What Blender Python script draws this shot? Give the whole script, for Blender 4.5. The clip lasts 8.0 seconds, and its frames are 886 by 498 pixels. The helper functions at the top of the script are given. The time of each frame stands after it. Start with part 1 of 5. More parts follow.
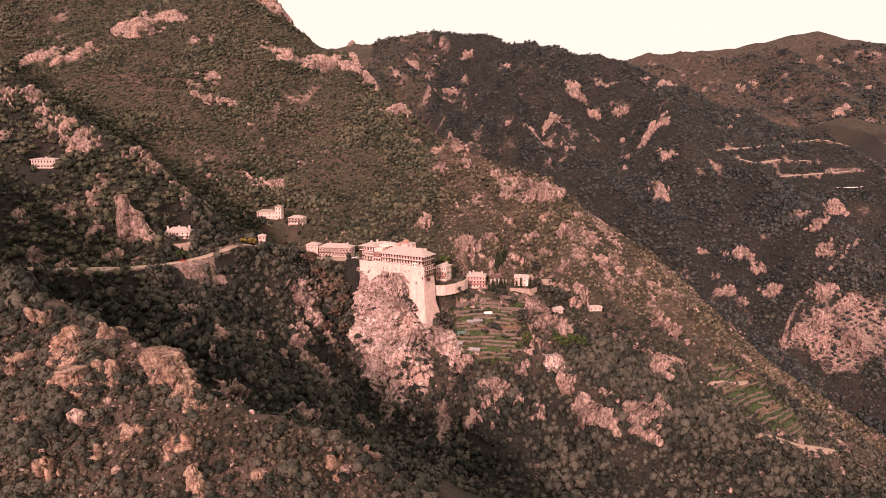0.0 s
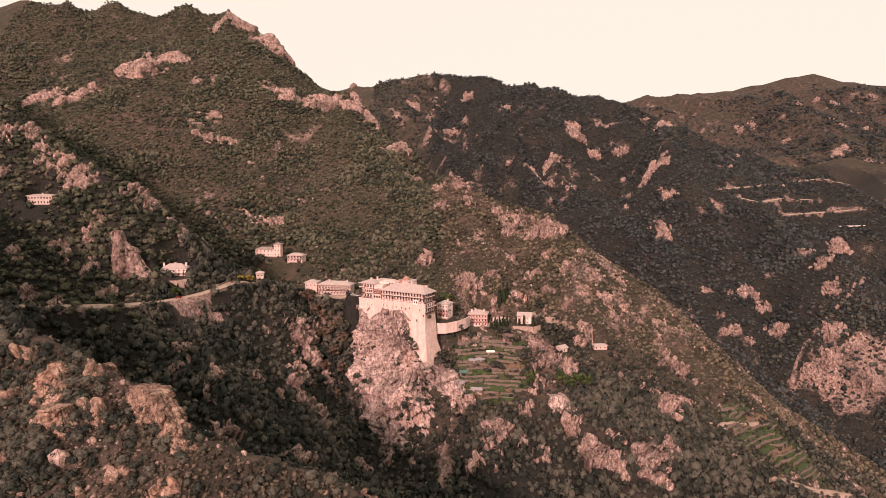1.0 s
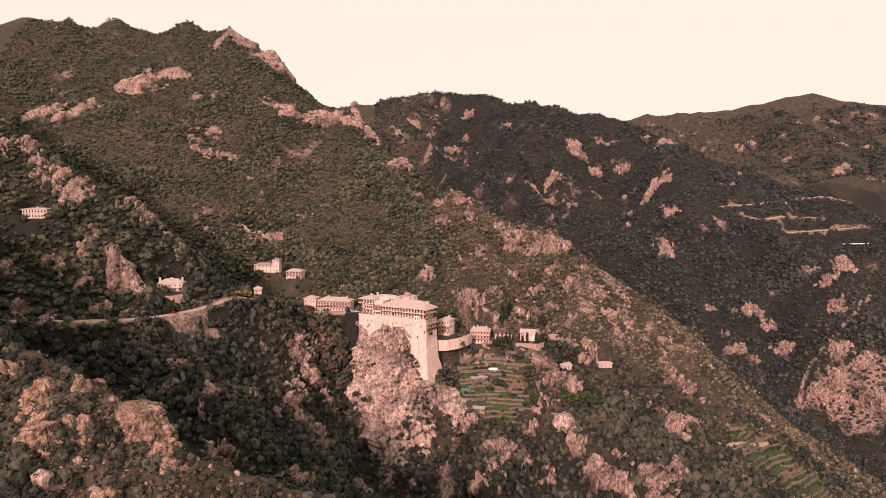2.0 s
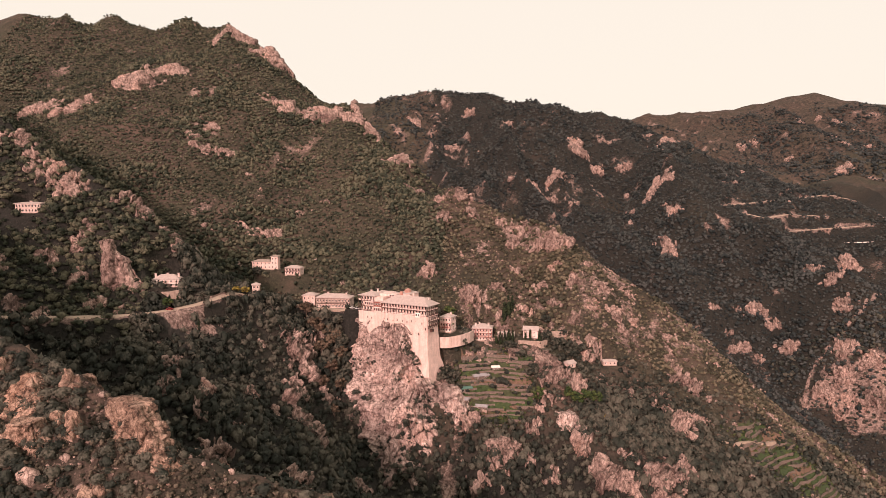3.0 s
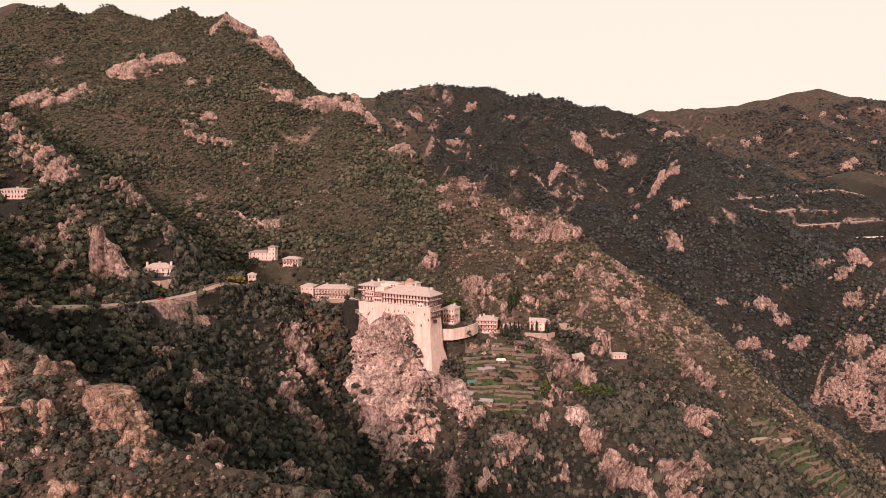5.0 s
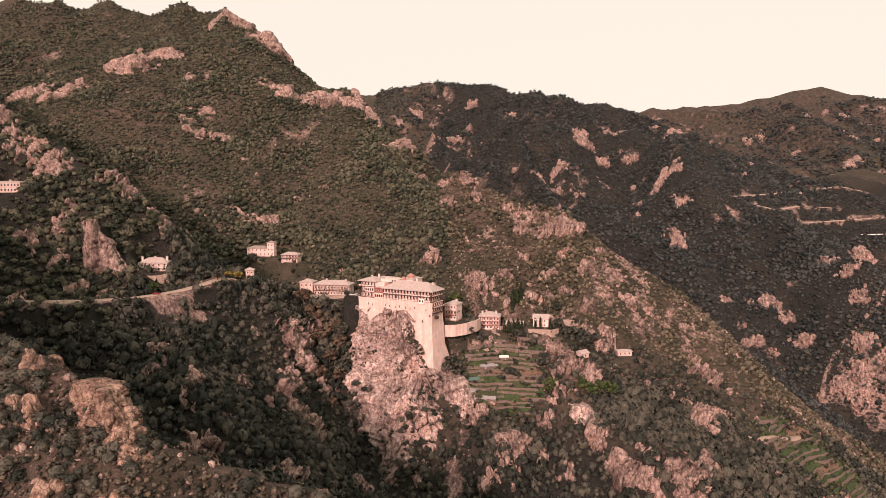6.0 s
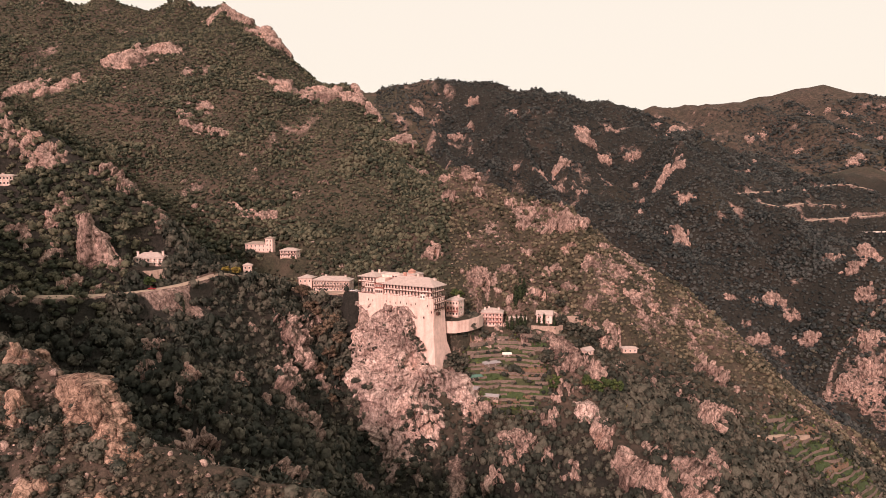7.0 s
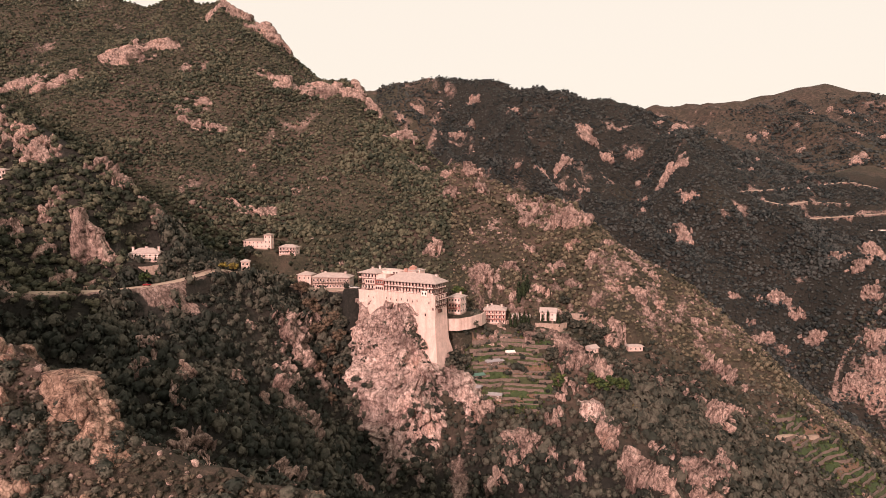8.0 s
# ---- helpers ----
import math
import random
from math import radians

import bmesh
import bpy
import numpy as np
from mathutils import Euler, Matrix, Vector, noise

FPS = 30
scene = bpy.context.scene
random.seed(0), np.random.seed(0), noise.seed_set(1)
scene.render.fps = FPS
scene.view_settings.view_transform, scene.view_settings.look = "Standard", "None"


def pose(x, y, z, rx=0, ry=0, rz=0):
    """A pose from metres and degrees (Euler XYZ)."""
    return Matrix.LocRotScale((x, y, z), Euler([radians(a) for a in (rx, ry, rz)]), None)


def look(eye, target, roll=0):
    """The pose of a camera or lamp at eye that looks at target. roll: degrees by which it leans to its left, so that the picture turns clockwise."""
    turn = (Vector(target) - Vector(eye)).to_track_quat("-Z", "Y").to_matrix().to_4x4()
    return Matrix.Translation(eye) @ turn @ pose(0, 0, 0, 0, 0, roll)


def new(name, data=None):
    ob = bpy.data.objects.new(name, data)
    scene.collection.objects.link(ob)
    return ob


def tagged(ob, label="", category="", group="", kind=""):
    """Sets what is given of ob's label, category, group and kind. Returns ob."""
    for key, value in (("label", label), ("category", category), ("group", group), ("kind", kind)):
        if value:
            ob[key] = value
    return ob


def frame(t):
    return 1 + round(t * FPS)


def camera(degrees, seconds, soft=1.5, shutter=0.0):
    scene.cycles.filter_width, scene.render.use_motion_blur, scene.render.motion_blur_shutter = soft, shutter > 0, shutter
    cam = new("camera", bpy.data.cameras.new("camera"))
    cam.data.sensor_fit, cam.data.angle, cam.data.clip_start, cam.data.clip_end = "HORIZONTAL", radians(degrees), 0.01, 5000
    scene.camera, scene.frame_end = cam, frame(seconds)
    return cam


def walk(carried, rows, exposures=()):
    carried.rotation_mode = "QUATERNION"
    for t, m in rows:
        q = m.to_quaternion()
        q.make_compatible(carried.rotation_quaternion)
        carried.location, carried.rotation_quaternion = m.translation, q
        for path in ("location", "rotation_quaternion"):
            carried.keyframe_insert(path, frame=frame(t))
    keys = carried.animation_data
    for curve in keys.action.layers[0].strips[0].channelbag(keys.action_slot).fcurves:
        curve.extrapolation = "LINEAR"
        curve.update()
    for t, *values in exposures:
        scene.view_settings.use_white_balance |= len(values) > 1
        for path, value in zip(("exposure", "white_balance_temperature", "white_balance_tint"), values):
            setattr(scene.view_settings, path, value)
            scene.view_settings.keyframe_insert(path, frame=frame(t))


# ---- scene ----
cam = camera(65.8, 8.0, soft=0.75)
METRES, EYE, TILT, LEAN, TURN = 80.0, 320.0, -10.0, 0.0, 0.0
ROWS = [
    (0.0, 0.0, 0.0, 0.0, -0.0, 0.0, 0.0),
    (0.5, 0.0002, 0.0511, -0.0255, 0.04, 1.14, 0.08),
    (1.0, -0.0049, 0.1125, -0.0453, 0.06, 3.5, 0.09),
    (1.5, -0.012, 0.1706, -0.0588, 0.05, 4.92, 0.04),
    (3.0, -0.031, 0.3529, -0.1145, 0.07, 5.2, 0.02),
    (3.5, -0.0368, 0.4108, -0.1326, 0.08, 5.2, -0.0),
    (4.0, -0.0432, 0.4743, -0.152, 0.09, 5.21, 0.0),
    (4.5, -0.049, 0.5337, -0.1691, 0.1, 5.17, -0.01),
    (6.0, -0.0678, 0.7177, -0.2201, 0.14, 5.13, 0.0),
    (6.5, -0.0732, 0.7752, -0.2331, 0.15, 5.11, -0.01),
    (7.0, -0.0791, 0.8373, -0.2481, 0.17, 5.09, -0.0),
    (7.5, -0.0848, 0.8947, -0.2609, 0.18, 5.1, 0.0),
    (8.0, -0.0904, 0.9555, -0.2743, 0.21, 5.12, 0.0),
]
walk(cam, [(t, pose(0, 0, EYE, TILT, LEAN, TURN) @ pose(METRES * x, METRES * y, METRES * z, 90 + pitch, roll, yaw)) for t, x, y, z, yaw, pitch, roll in ROWS],
     exposures=((0.0, 0.2, 6900, 24), (0.5, 0.12, 6700, 18), (1.0, 0.04, 6600, 14), (2.5, 0.03, 6500, 10.5), (8.0, 0.03, 6500, 10)))

# ---- daylight: a pale hazy evening sky and a low, wide, warm sun behind the flight ----
SUN_FROM = Vector((-0.27, -0.88, 0.36)).normalized()
world = bpy.data.worlds.new("evening_sky")
scene.world = world
world.use_nodes = True
wn, wl = world.node_tree.nodes, world.node_tree.links
wn.clear()
w_out = wn.new("ShaderNodeOutputWorld")
w_bg = wn.new("ShaderNodeBackground")
w_sky = wn.new("ShaderNodeTexSky")
w_sky.sky_type, w_sky.sun_disc = "NISHITA", False
w_sky.sun_elevation = math.asin(SUN_FROM.z)
w_sky.sun_rotation = math.atan2(SUN_FROM.x, SUN_FROM.y)
w_sky.air_density, w_sky.dust_density, w_sky.ozone_density = 1.0, 3.0, 0.6
w_haze = wn.new("ShaderNodeMixRGB")
w_haze.blend_type = "MIX"
w_haze.inputs[0].default_value = 0.9
w_haze.inputs[2].default_value = (10.5, 9.25, 7.95, 1)
w_bg.inputs[1].default_value = 0.1
wl.new(w_sky.outputs[0], w_haze.inputs[1])
wl.new(w_haze.outputs[0], w_bg.inputs[0])
wl.new(w_bg.outputs[0], w_out.inputs[0])

sun = new("sun", bpy.data.lights.new("sun", "SUN"))
sun.data.energy, sun.data.angle, sun.data.color = 4.5, radians(5), (1.0, 0.675, 0.63)
sun.matrix_world = look(SUN_FROM * 100, (0, 0, 0))


# ---- materials ----
def material(name, rough=0.9, metal=0.0):
    m = bpy.data.materials.new(name)
    m.use_nodes = True
    t = m.node_tree
    b = t.nodes["Principled BSDF"]
    b.inputs["Roughness"].default_value = rough
    b.inputs["Metallic"].default_value = metal
    b.inputs["Specular IOR Level"].default_value = 0.25
    return m, t, b


def nz(t, scale, detail=4.0, rough=0.6, vec=None, kind="ShaderNodeTexNoise"):
    n = t.nodes.new(kind)
    n.inputs["Scale"].default_value = scale
    if kind == "ShaderNodeTexNoise":
        n.inputs["Detail"].default_value = detail
        n.inputs["Roughness"].default_value = rough
    if vec is not None:
        t.links.new(vec, n.inputs["Vector"])
    return n


def ramp(t, src, stops):
    r = t.nodes.new("ShaderNodeValToRGB")
    while len(r.color_ramp.elements) < len(stops):
        r.color_ramp.elements.new(0.5)
    for e, (p, c) in zip(r.color_ramp.elements, stops):
        e.position, e.color = p, (*c, 1)
    t.links.new(src, r.inputs[0])
    return r


def mix(t, fac, a, b, blend="MIX"):
    m = t.nodes.new("ShaderNodeMixRGB")
    m.blend_type = blend
    for i, s in enumerate((fac, a, b)):
        if isinstance(s, (int, float)):
            m.inputs[i].default_value = s
        elif isinstance(s, tuple):
            m.inputs[i].default_value = (*s, 1)
        else:
            t.links.new(s, m.inputs[i])
    return m.outputs[0]


def world_vec(t):
    return t.nodes.new("ShaderNodeNewGeometry").outputs["Position"]


def bump(t, b, height, strength, dist):
    n = t.nodes.new("ShaderNodeBump")
    n.inputs["Strength"].default_value, n.inputs["Distance"].default_value = strength, dist
    t.links.new(height, n.inputs["Height"])
    t.links.new(n.outputs[0], b.inputs["Normal"])


def rock_colour(t, vec, flute_shade=0.7, mottle=0.35, light=(0.6, 0.455, 0.4), mid=(0.4, 0.295, 0.258), dark=(0.12, 0.082, 0.07)):
    """Jointed rock: blocks split along steep seams, stains at a large scale, grain at a small one."""
    warp = nz(t, 0.22, 3, 0.6, vec)
    bent = mix(t, 1.0, vec, mix(t, 1.0, warp.outputs["Color"], (3.2, 3.2, 3.2), "MULTIPLY"), "ADD")
    turn = t.nodes.new("ShaderNodeMapping")
    turn.inputs["Rotation"].default_value = (0.22, -0.16, 0.3)
    turn.inputs["Scale"].default_value = (1.0, 1.0, 0.42)
    t.links.new(bent, turn.inputs["Vector"])
    big = nz(t, 0.035, 5, 0.65, vec)
    fine = nz(t, 0.3, 8, 0.78, vec)
    grain = nz(t, 1.1, 4, 0.75, vec)
    cell, edge, cell2, edge2 = (nz(t, sc, kind="ShaderNodeTexVoronoi", vec=turn.outputs[0]) for sc in (0.3, 0.3, 0.9, 0.9))
    edge.feature = edge2.feature = "DISTANCE_TO_EDGE"
    c = ramp(t, fine.outputs[0], [(0.36, dark), (0.46, mid), (0.6, light)]).outputs[0]
    tint = ramp(t, big.outputs[0], [(0.34, (0.45, 0.41, 0.4)), (0.47, (0.8, 0.77, 0.75)), (0.56, (1.05, 1.0, 0.97)), (0.7, (0.95, 0.8, 0.72))]).outputs[0]
    c = mix(t, 1.0, c, tint, "MULTIPLY")
    c = mix(t, mottle, c, ramp(t, grain.outputs[0], [(0.34, (0.45, 0.42, 0.41)), (0.52, (1, 1, 1)), (0.7, (1.15, 1.15, 1.15))]).outputs[0], "MULTIPLY")
    tall = t.nodes.new("ShaderNodeMapping")
    tall.inputs["Rotation"].default_value = (0.12, 0.1, 0.0)
    tall.inputs["Scale"].default_value = (1.0, 1.0, 0.3)
    t.links.new(bent, tall.inputs["Vector"])
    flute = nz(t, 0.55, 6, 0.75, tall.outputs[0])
    # crevice shade painted into the colour as dark upright streaks
    c = mix(t, flute_shade, c, ramp(t, flute.outputs[0], [(0.4, (0.16, 0.135, 0.125)), (0.47, (0.85, 0.83, 0.82)), (0.6, (1.15, 1.15, 1.15))]).outputs[0], "MULTIPLY")
    sep = t.nodes.new("ShaderNodeSeparateColor")
    t.links.new(cell2.outputs["Color"], sep.inputs[0])
    c = mix(t, 0.7, c, ramp(t, sep.outputs[0], [(0.0, (0.7, 0.68, 0.66)), (1.0, (1.2, 1.2, 1.2))]).outputs[0], "MULTIPLY")
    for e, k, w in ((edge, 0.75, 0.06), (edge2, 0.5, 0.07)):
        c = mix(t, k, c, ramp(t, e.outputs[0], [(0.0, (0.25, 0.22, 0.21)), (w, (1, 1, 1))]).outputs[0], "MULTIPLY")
    hgt = mix(t, 0.4, cell.outputs["Color"], cell2.outputs["Color"])
    hgt = mix(t, 0.35, hgt, fine.outputs["Color"])
    hgt = mix(t, 0.4, hgt, flute.outputs["Color"])
    bw = t.nodes.new("ShaderNodeRGBToBW")
    t.links.new(hgt, bw.inputs[0])
    return c, bw.outputs[0]


def make_rock(name, relief_depth=1.8, **k):
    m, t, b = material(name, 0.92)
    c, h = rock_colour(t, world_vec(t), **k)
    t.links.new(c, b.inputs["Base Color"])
    bump(t, b, h, 1.0, relief_depth)
    return m


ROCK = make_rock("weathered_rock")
ROCK_PALE = make_rock("pale_limestone", 1.9, flute_shade=0.72, mottle=0.4, light=(0.77, 0.62, 0.57), mid=(0.56, 0.43, 0.385), dark=(0.2, 0.14, 0.125))
ROCK_WARM = make_rock("ochre_rock", 0.8, flute_shade=0.7, mottle=0.5, light=(0.5, 0.365, 0.29), mid=(0.33, 0.225, 0.172), dark=(0.075, 0.05, 0.042))


def make_ground():
    m, t, b = material("scrub_ground", 0.95)
    v = world_vec(t)
    rock, h = rock_colour(t, v, light=(0.5, 0.38, 0.34), mid=(0.34, 0.245, 0.215))
    big = nz(t, 0.012, 4, 0.6, v)
    mid = nz(t, 0.09, 5, 0.65, v)
    fine = nz(t, 0.55, 4, 0.7, v)
    soil = ramp(t, mid.outputs[0], [(0.3, (0.028, 0.027, 0.02)), (0.5, (0.088, 0.058, 0.047)), (0.7, (0.19, 0.118, 0.096))]).outputs[0]
    green = ramp(t, fine.outputs[0], [(0.3, (0.018, 0.02, 0.013)), (0.5, (0.042, 0.042, 0.026)), (0.7, (0.088, 0.078, 0.05))]).outputs[0]
    f = ramp(t, big.outputs[0], [(0.4, (0.35, 0.35, 0.35)), (0.62, (0.85, 0.85, 0.85))]).outputs[0]
    cover = mix(t, f, soil, green)
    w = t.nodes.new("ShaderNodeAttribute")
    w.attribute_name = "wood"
    # ground under trees: fallen leaves, with the far valley's shade in the same colour
    litter_and_shade = ramp(t, fine.outputs[0], [(0.3, (0.012, 0.012, 0.01)), (0.55, (0.026, 0.024, 0.02)), (0.75, (0.052, 0.045, 0.037))]).outputs[0]
    cover = mix(t, w.outputs["Fac"], cover, litter_and_shade)
    dry = t.nodes.new("ShaderNodeAttribute")
    dry.attribute_name = "dry"
    stones = nz(t, 1.6, 3, 0.8, v)
    steppe = ramp(t, mix(t, 0.5, mid.outputs[0], stones.outputs[0]), [(0.38, (0.022, 0.017, 0.014)), (0.51, (0.06, 0.041, 0.034)), (0.64, (0.17, 0.115, 0.095))]).outputs[0]
    cover = mix(t, dry.outputs["Fac"], cover, steppe)
    a = t.nodes.new("ShaderNodeAttribute")
    a.attribute_name = "bare"
    add = t.nodes.new("ShaderNodeMath")
    add.operation = "MULTIPLY_ADD"
    t.links.new(fine.outputs[0], add.inputs[0])
    add.inputs[1].default_value = 0.5
    t.links.new(a.outputs["Fac"], add.inputs[2])
    k = ramp(t, add.outputs[0], [(0.6, (0, 0, 0)), (0.78, (1, 1, 1))]).outputs[0]
    t.links.new(mix(t, k, cover, rock), b.inputs["Base Color"])
    bump(t, b, fine.outputs[0], 0.9, 1.5)
    return m


GROUND = make_ground()


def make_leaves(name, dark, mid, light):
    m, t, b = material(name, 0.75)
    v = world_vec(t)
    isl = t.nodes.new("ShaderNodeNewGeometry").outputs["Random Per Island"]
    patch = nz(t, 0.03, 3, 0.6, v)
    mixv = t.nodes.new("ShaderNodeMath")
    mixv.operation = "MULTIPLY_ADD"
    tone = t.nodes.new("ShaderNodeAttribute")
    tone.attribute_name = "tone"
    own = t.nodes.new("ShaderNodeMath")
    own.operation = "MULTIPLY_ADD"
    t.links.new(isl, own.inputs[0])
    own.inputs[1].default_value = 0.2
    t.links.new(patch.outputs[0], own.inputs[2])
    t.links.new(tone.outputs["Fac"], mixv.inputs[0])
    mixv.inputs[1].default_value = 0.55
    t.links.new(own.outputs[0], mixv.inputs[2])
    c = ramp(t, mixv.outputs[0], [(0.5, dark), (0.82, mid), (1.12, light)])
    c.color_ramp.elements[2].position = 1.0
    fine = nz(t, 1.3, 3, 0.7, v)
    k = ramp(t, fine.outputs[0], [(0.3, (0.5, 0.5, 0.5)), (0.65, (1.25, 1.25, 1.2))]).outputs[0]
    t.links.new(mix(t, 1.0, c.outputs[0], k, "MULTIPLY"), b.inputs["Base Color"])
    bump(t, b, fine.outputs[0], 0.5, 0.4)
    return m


MAQUIS = make_leaves("maquis_leaves", (0.021, 0.026, 0.017), (0.05, 0.056, 0.036), (0.122, 0.114, 0.076))
HEATH = make_leaves("heath_tufts", (0.022, 0.022, 0.016), (0.052, 0.046, 0.032), (0.13, 0.1, 0.074))
# distance haze and far-valley shade are mixed into these leaf colours
MAQUIS_SHADE_HAZE = make_leaves("maquis_leaves_shade_haze_tint", (0.015, 0.02, 0.021), (0.03, 0.037, 0.037), (0.072, 0.075, 0.071))
CREST_SCRUB = make_leaves("dry_ridge_scrub", (0.032, 0.032, 0.021), (0.078, 0.07, 0.045), (0.17, 0.138, 0.095))
EVERGREEN = make_leaves("evergreen_leaves", (0.018, 0.022, 0.017), (0.038, 0.041, 0.032), (0.098, 0.09, 0.07))
CYPRESS = make_leaves("cypress_leaves", (0.008, 0.014, 0.008), (0.016, 0.025, 0.012), (0.03, 0.042, 0.018))
GARDEN_LEAVES = make_leaves("garden_leaves", (0.02, 0.035, 0.012), (0.05, 0.075, 0.022), (0.1, 0.12, 0.04))
AUTUMN = make_leaves("autumn_leaves", (0.09, 0.06, 0.02), (0.2, 0.15, 0.035), (0.3, 0.22, 0.05))
TWIGS = make_leaves("bare_brown_twigs", (0.05, 0.032, 0.022), (0.1, 0.066, 0.045), (0.17, 0.12, 0.085))


def plain(name, colour, rough=0.85, vary=0.25, scale=0.6, rel=0.3, metal=0.0, streak=0.0):
    """A weathered surface: stains at one scale, grain at another."""
    m, t, b = material(name, rough, metal)
    v = world_vec(t)
    a, g = nz(t, scale, 5, 0.65, v), nz(t, scale * 9, 3, 0.6, v)
    lo, hi = tuple(c * (1 - vary) for c in colour), tuple(min(1, c * (1 + vary)) for c in colour)
    c = ramp(t, a.outputs[0], [(0.3, lo), (0.7, hi)]).outputs[0]
    k = ramp(t, g.outputs[0], [(0.3, (0.84, 0.83, 0.82)), (0.7, (1.1, 1.1, 1.1))]).outputs[0]
    c = mix(t, 1.0, c, k, "MULTIPLY")
    if streak:
        long = t.nodes.new("ShaderNodeMapping")
        long.inputs["Scale"].default_value = (1.0, 1.0, 0.09)
        t.links.new(v, long.inputs["Vector"])
        r = nz(t, 0.55, 5, 0.7, long.outputs[0])
        c = mix(t, streak, c, ramp(t, r.outputs[0], [(0.36, (0.62, 0.52, 0.47)), (0.55, (1, 1, 1))]).outputs[0], "MULTIPLY")
    t.links.new(c, b.inputs["Base Color"])
    bump(t, b, g.outputs[0], rel, 0.2)
    return m


OLDSTONE = plain("old_field_stone", (0.42, 0.31, 0.255), 0.95, 0.3, 0.7, 0.8, 0.0, 0.5)
HOUSE_PLASTER = plain("pink_house_plaster", (0.66, 0.49, 0.43), 0.9, 0.14, 0.3, 0.3, 0.0, 0.5)
PLASTER = plain("pink_white_plaster", (0.82, 0.6, 0.54), 0.9, 0.12, 0.25, 0.3, 0.0, 0.4)
MASONRY = plain("pale_rubble_masonry", (0.78, 0.555, 0.49), 0.92, 0.16, 0.22, 0.6, 0.0, 0.4)
DRYSTONE = plain("dry_stone", (0.18, 0.134, 0.112), 0.95, 0.35, 0.9, 0.8)
TIMBER = plain("dark_stained_timber", (0.085, 0.045, 0.036), 0.8, 0.3, 1.5)
RED_TIMBER = plain("red_stained_timber", (0.27, 0.09, 0.07), 0.8, 0.25, 1.5)
SLATE = plain("pale_slate", (0.47, 0.375, 0.34), 0.85, 0.16, 0.5, 0.6)
DARK_SLATE = plain("lichened_slate", (0.33, 0.26, 0.22), 0.9, 0.25, 0.5, 0.6)
BRICK = plain("red_brick", (0.44, 0.24, 0.19), 0.9, 0.2, 0.8)
GLASS = plain("dark_window_glass", (0.025, 0.022, 0.022), 0.15, 0.2, 0.4, 0.0)
LIMEWASH = plain("limewashed_trim", (0.86, 0.75, 0.69), 0.85, 0.08, 0.6)
BARK = plain("bark", (0.09, 0.065, 0.05), 0.95, 0.3, 2.0)
GRAVEL = plain("gravel_road", (0.4, 0.3, 0.235), 0.95, 0.22, 0.25, 0.5)
EARTH = plain("turned_earth", (0.16, 0.1, 0.07), 0.95, 0.3, 0.4, 0.7)
DARK_GRASS = plain("rough_olive_grass", (0.05, 0.07, 0.028), 0.9, 0.4, 0.5, 0.8)
GRASS = plain("mown_grass", (0.06, 0.066, 0.033), 0.9, 0.35, 0.5, 0.8)
TIN = plain("weathered_sheet_metal", (0.4, 0.36, 0.37), 0.5, 0.15, 0.7, 0.1, 0.3)
GREEN_TIN = plain("green_sheeting", (0.1, 0.19, 0.15), 0.6, 0.2, 0.7)
RED_PAINT = plain("red_car_paint", (0.32, 0.025, 0.03), 0.35, 0.08, 1.0, 0.0)
WHITE_PAINT = plain("white_car_paint", (0.7, 0.68, 0.66), 0.35, 0.05, 1.0, 0.0)
RUBBER = plain("tyre_rubber", (0.02, 0.02, 0.02), 0.8, 0.2, 2.0)


# ---- relief: ridges with falling flanks ----
def lattice(ix, iy, iz, seed):
    h = (ix * 374761393 + iy * 668265263 + iz * 2147483647 + seed * 1274126177) & 0xFFFFFFFF
    h = ((h ^ (h >> 13)) * 1274126177) & 0xFFFFFFFF
    return ((h ^ (h >> 16)) & 0xFFFF) / 32767.5 - 1.0


def smooth_noise(x, y, z=0.0, seed=0):
    x, y, z = np.broadcast_arrays(np.asarray(x, float), y, z)
    fx, fy, fz = np.floor(x), np.floor(y), np.floor(z)
    ix, iy, iz = fx.astype(np.int64), fy.astype(np.int64), fz.astype(np.int64)
    u, v, w = x - fx, y - fy, z - fz
    u, v, w = (a * a * a * (a * (a * 6 - 15) + 10) for a in (u, v, w))
    total = 0.0
    for dx in (0, 1):
        for dy in (0, 1):
            for dz in (0, 1):
                k = (u if dx else 1 - u) * (v if dy else 1 - v) * (w if dz else 1 - w)
                total = total + k * lattice(ix + dx, iy + dy, iz + dz, seed)
    return total


def fractal(x, y, z=0.0, octaves=4, seed=0, gain=0.5):
    total, amp = 0.0, 1.0
    for i in range(octaves):
        total = total + amp * smooth_noise(np.asarray(x) * 2.03 ** i, np.asarray(y) * 2.03 ** i, np.asarray(z) * 2.03 ** i, seed + i)
        amp *= gain
    return total


def ridged(x, y, z=0.0, octaves=3, seed=0, gain=0.5):
    total, amp = 0.0, 1.0
    for i in range(octaves):
        n = smooth_noise(np.asarray(x) * 2.1 ** i, np.asarray(y) * 2.1 ** i, np.asarray(z) * 2.1 ** i, seed + i)
        total = total + amp * (1 - 2.4 * np.abs(n))
        amp *= gain
    return total


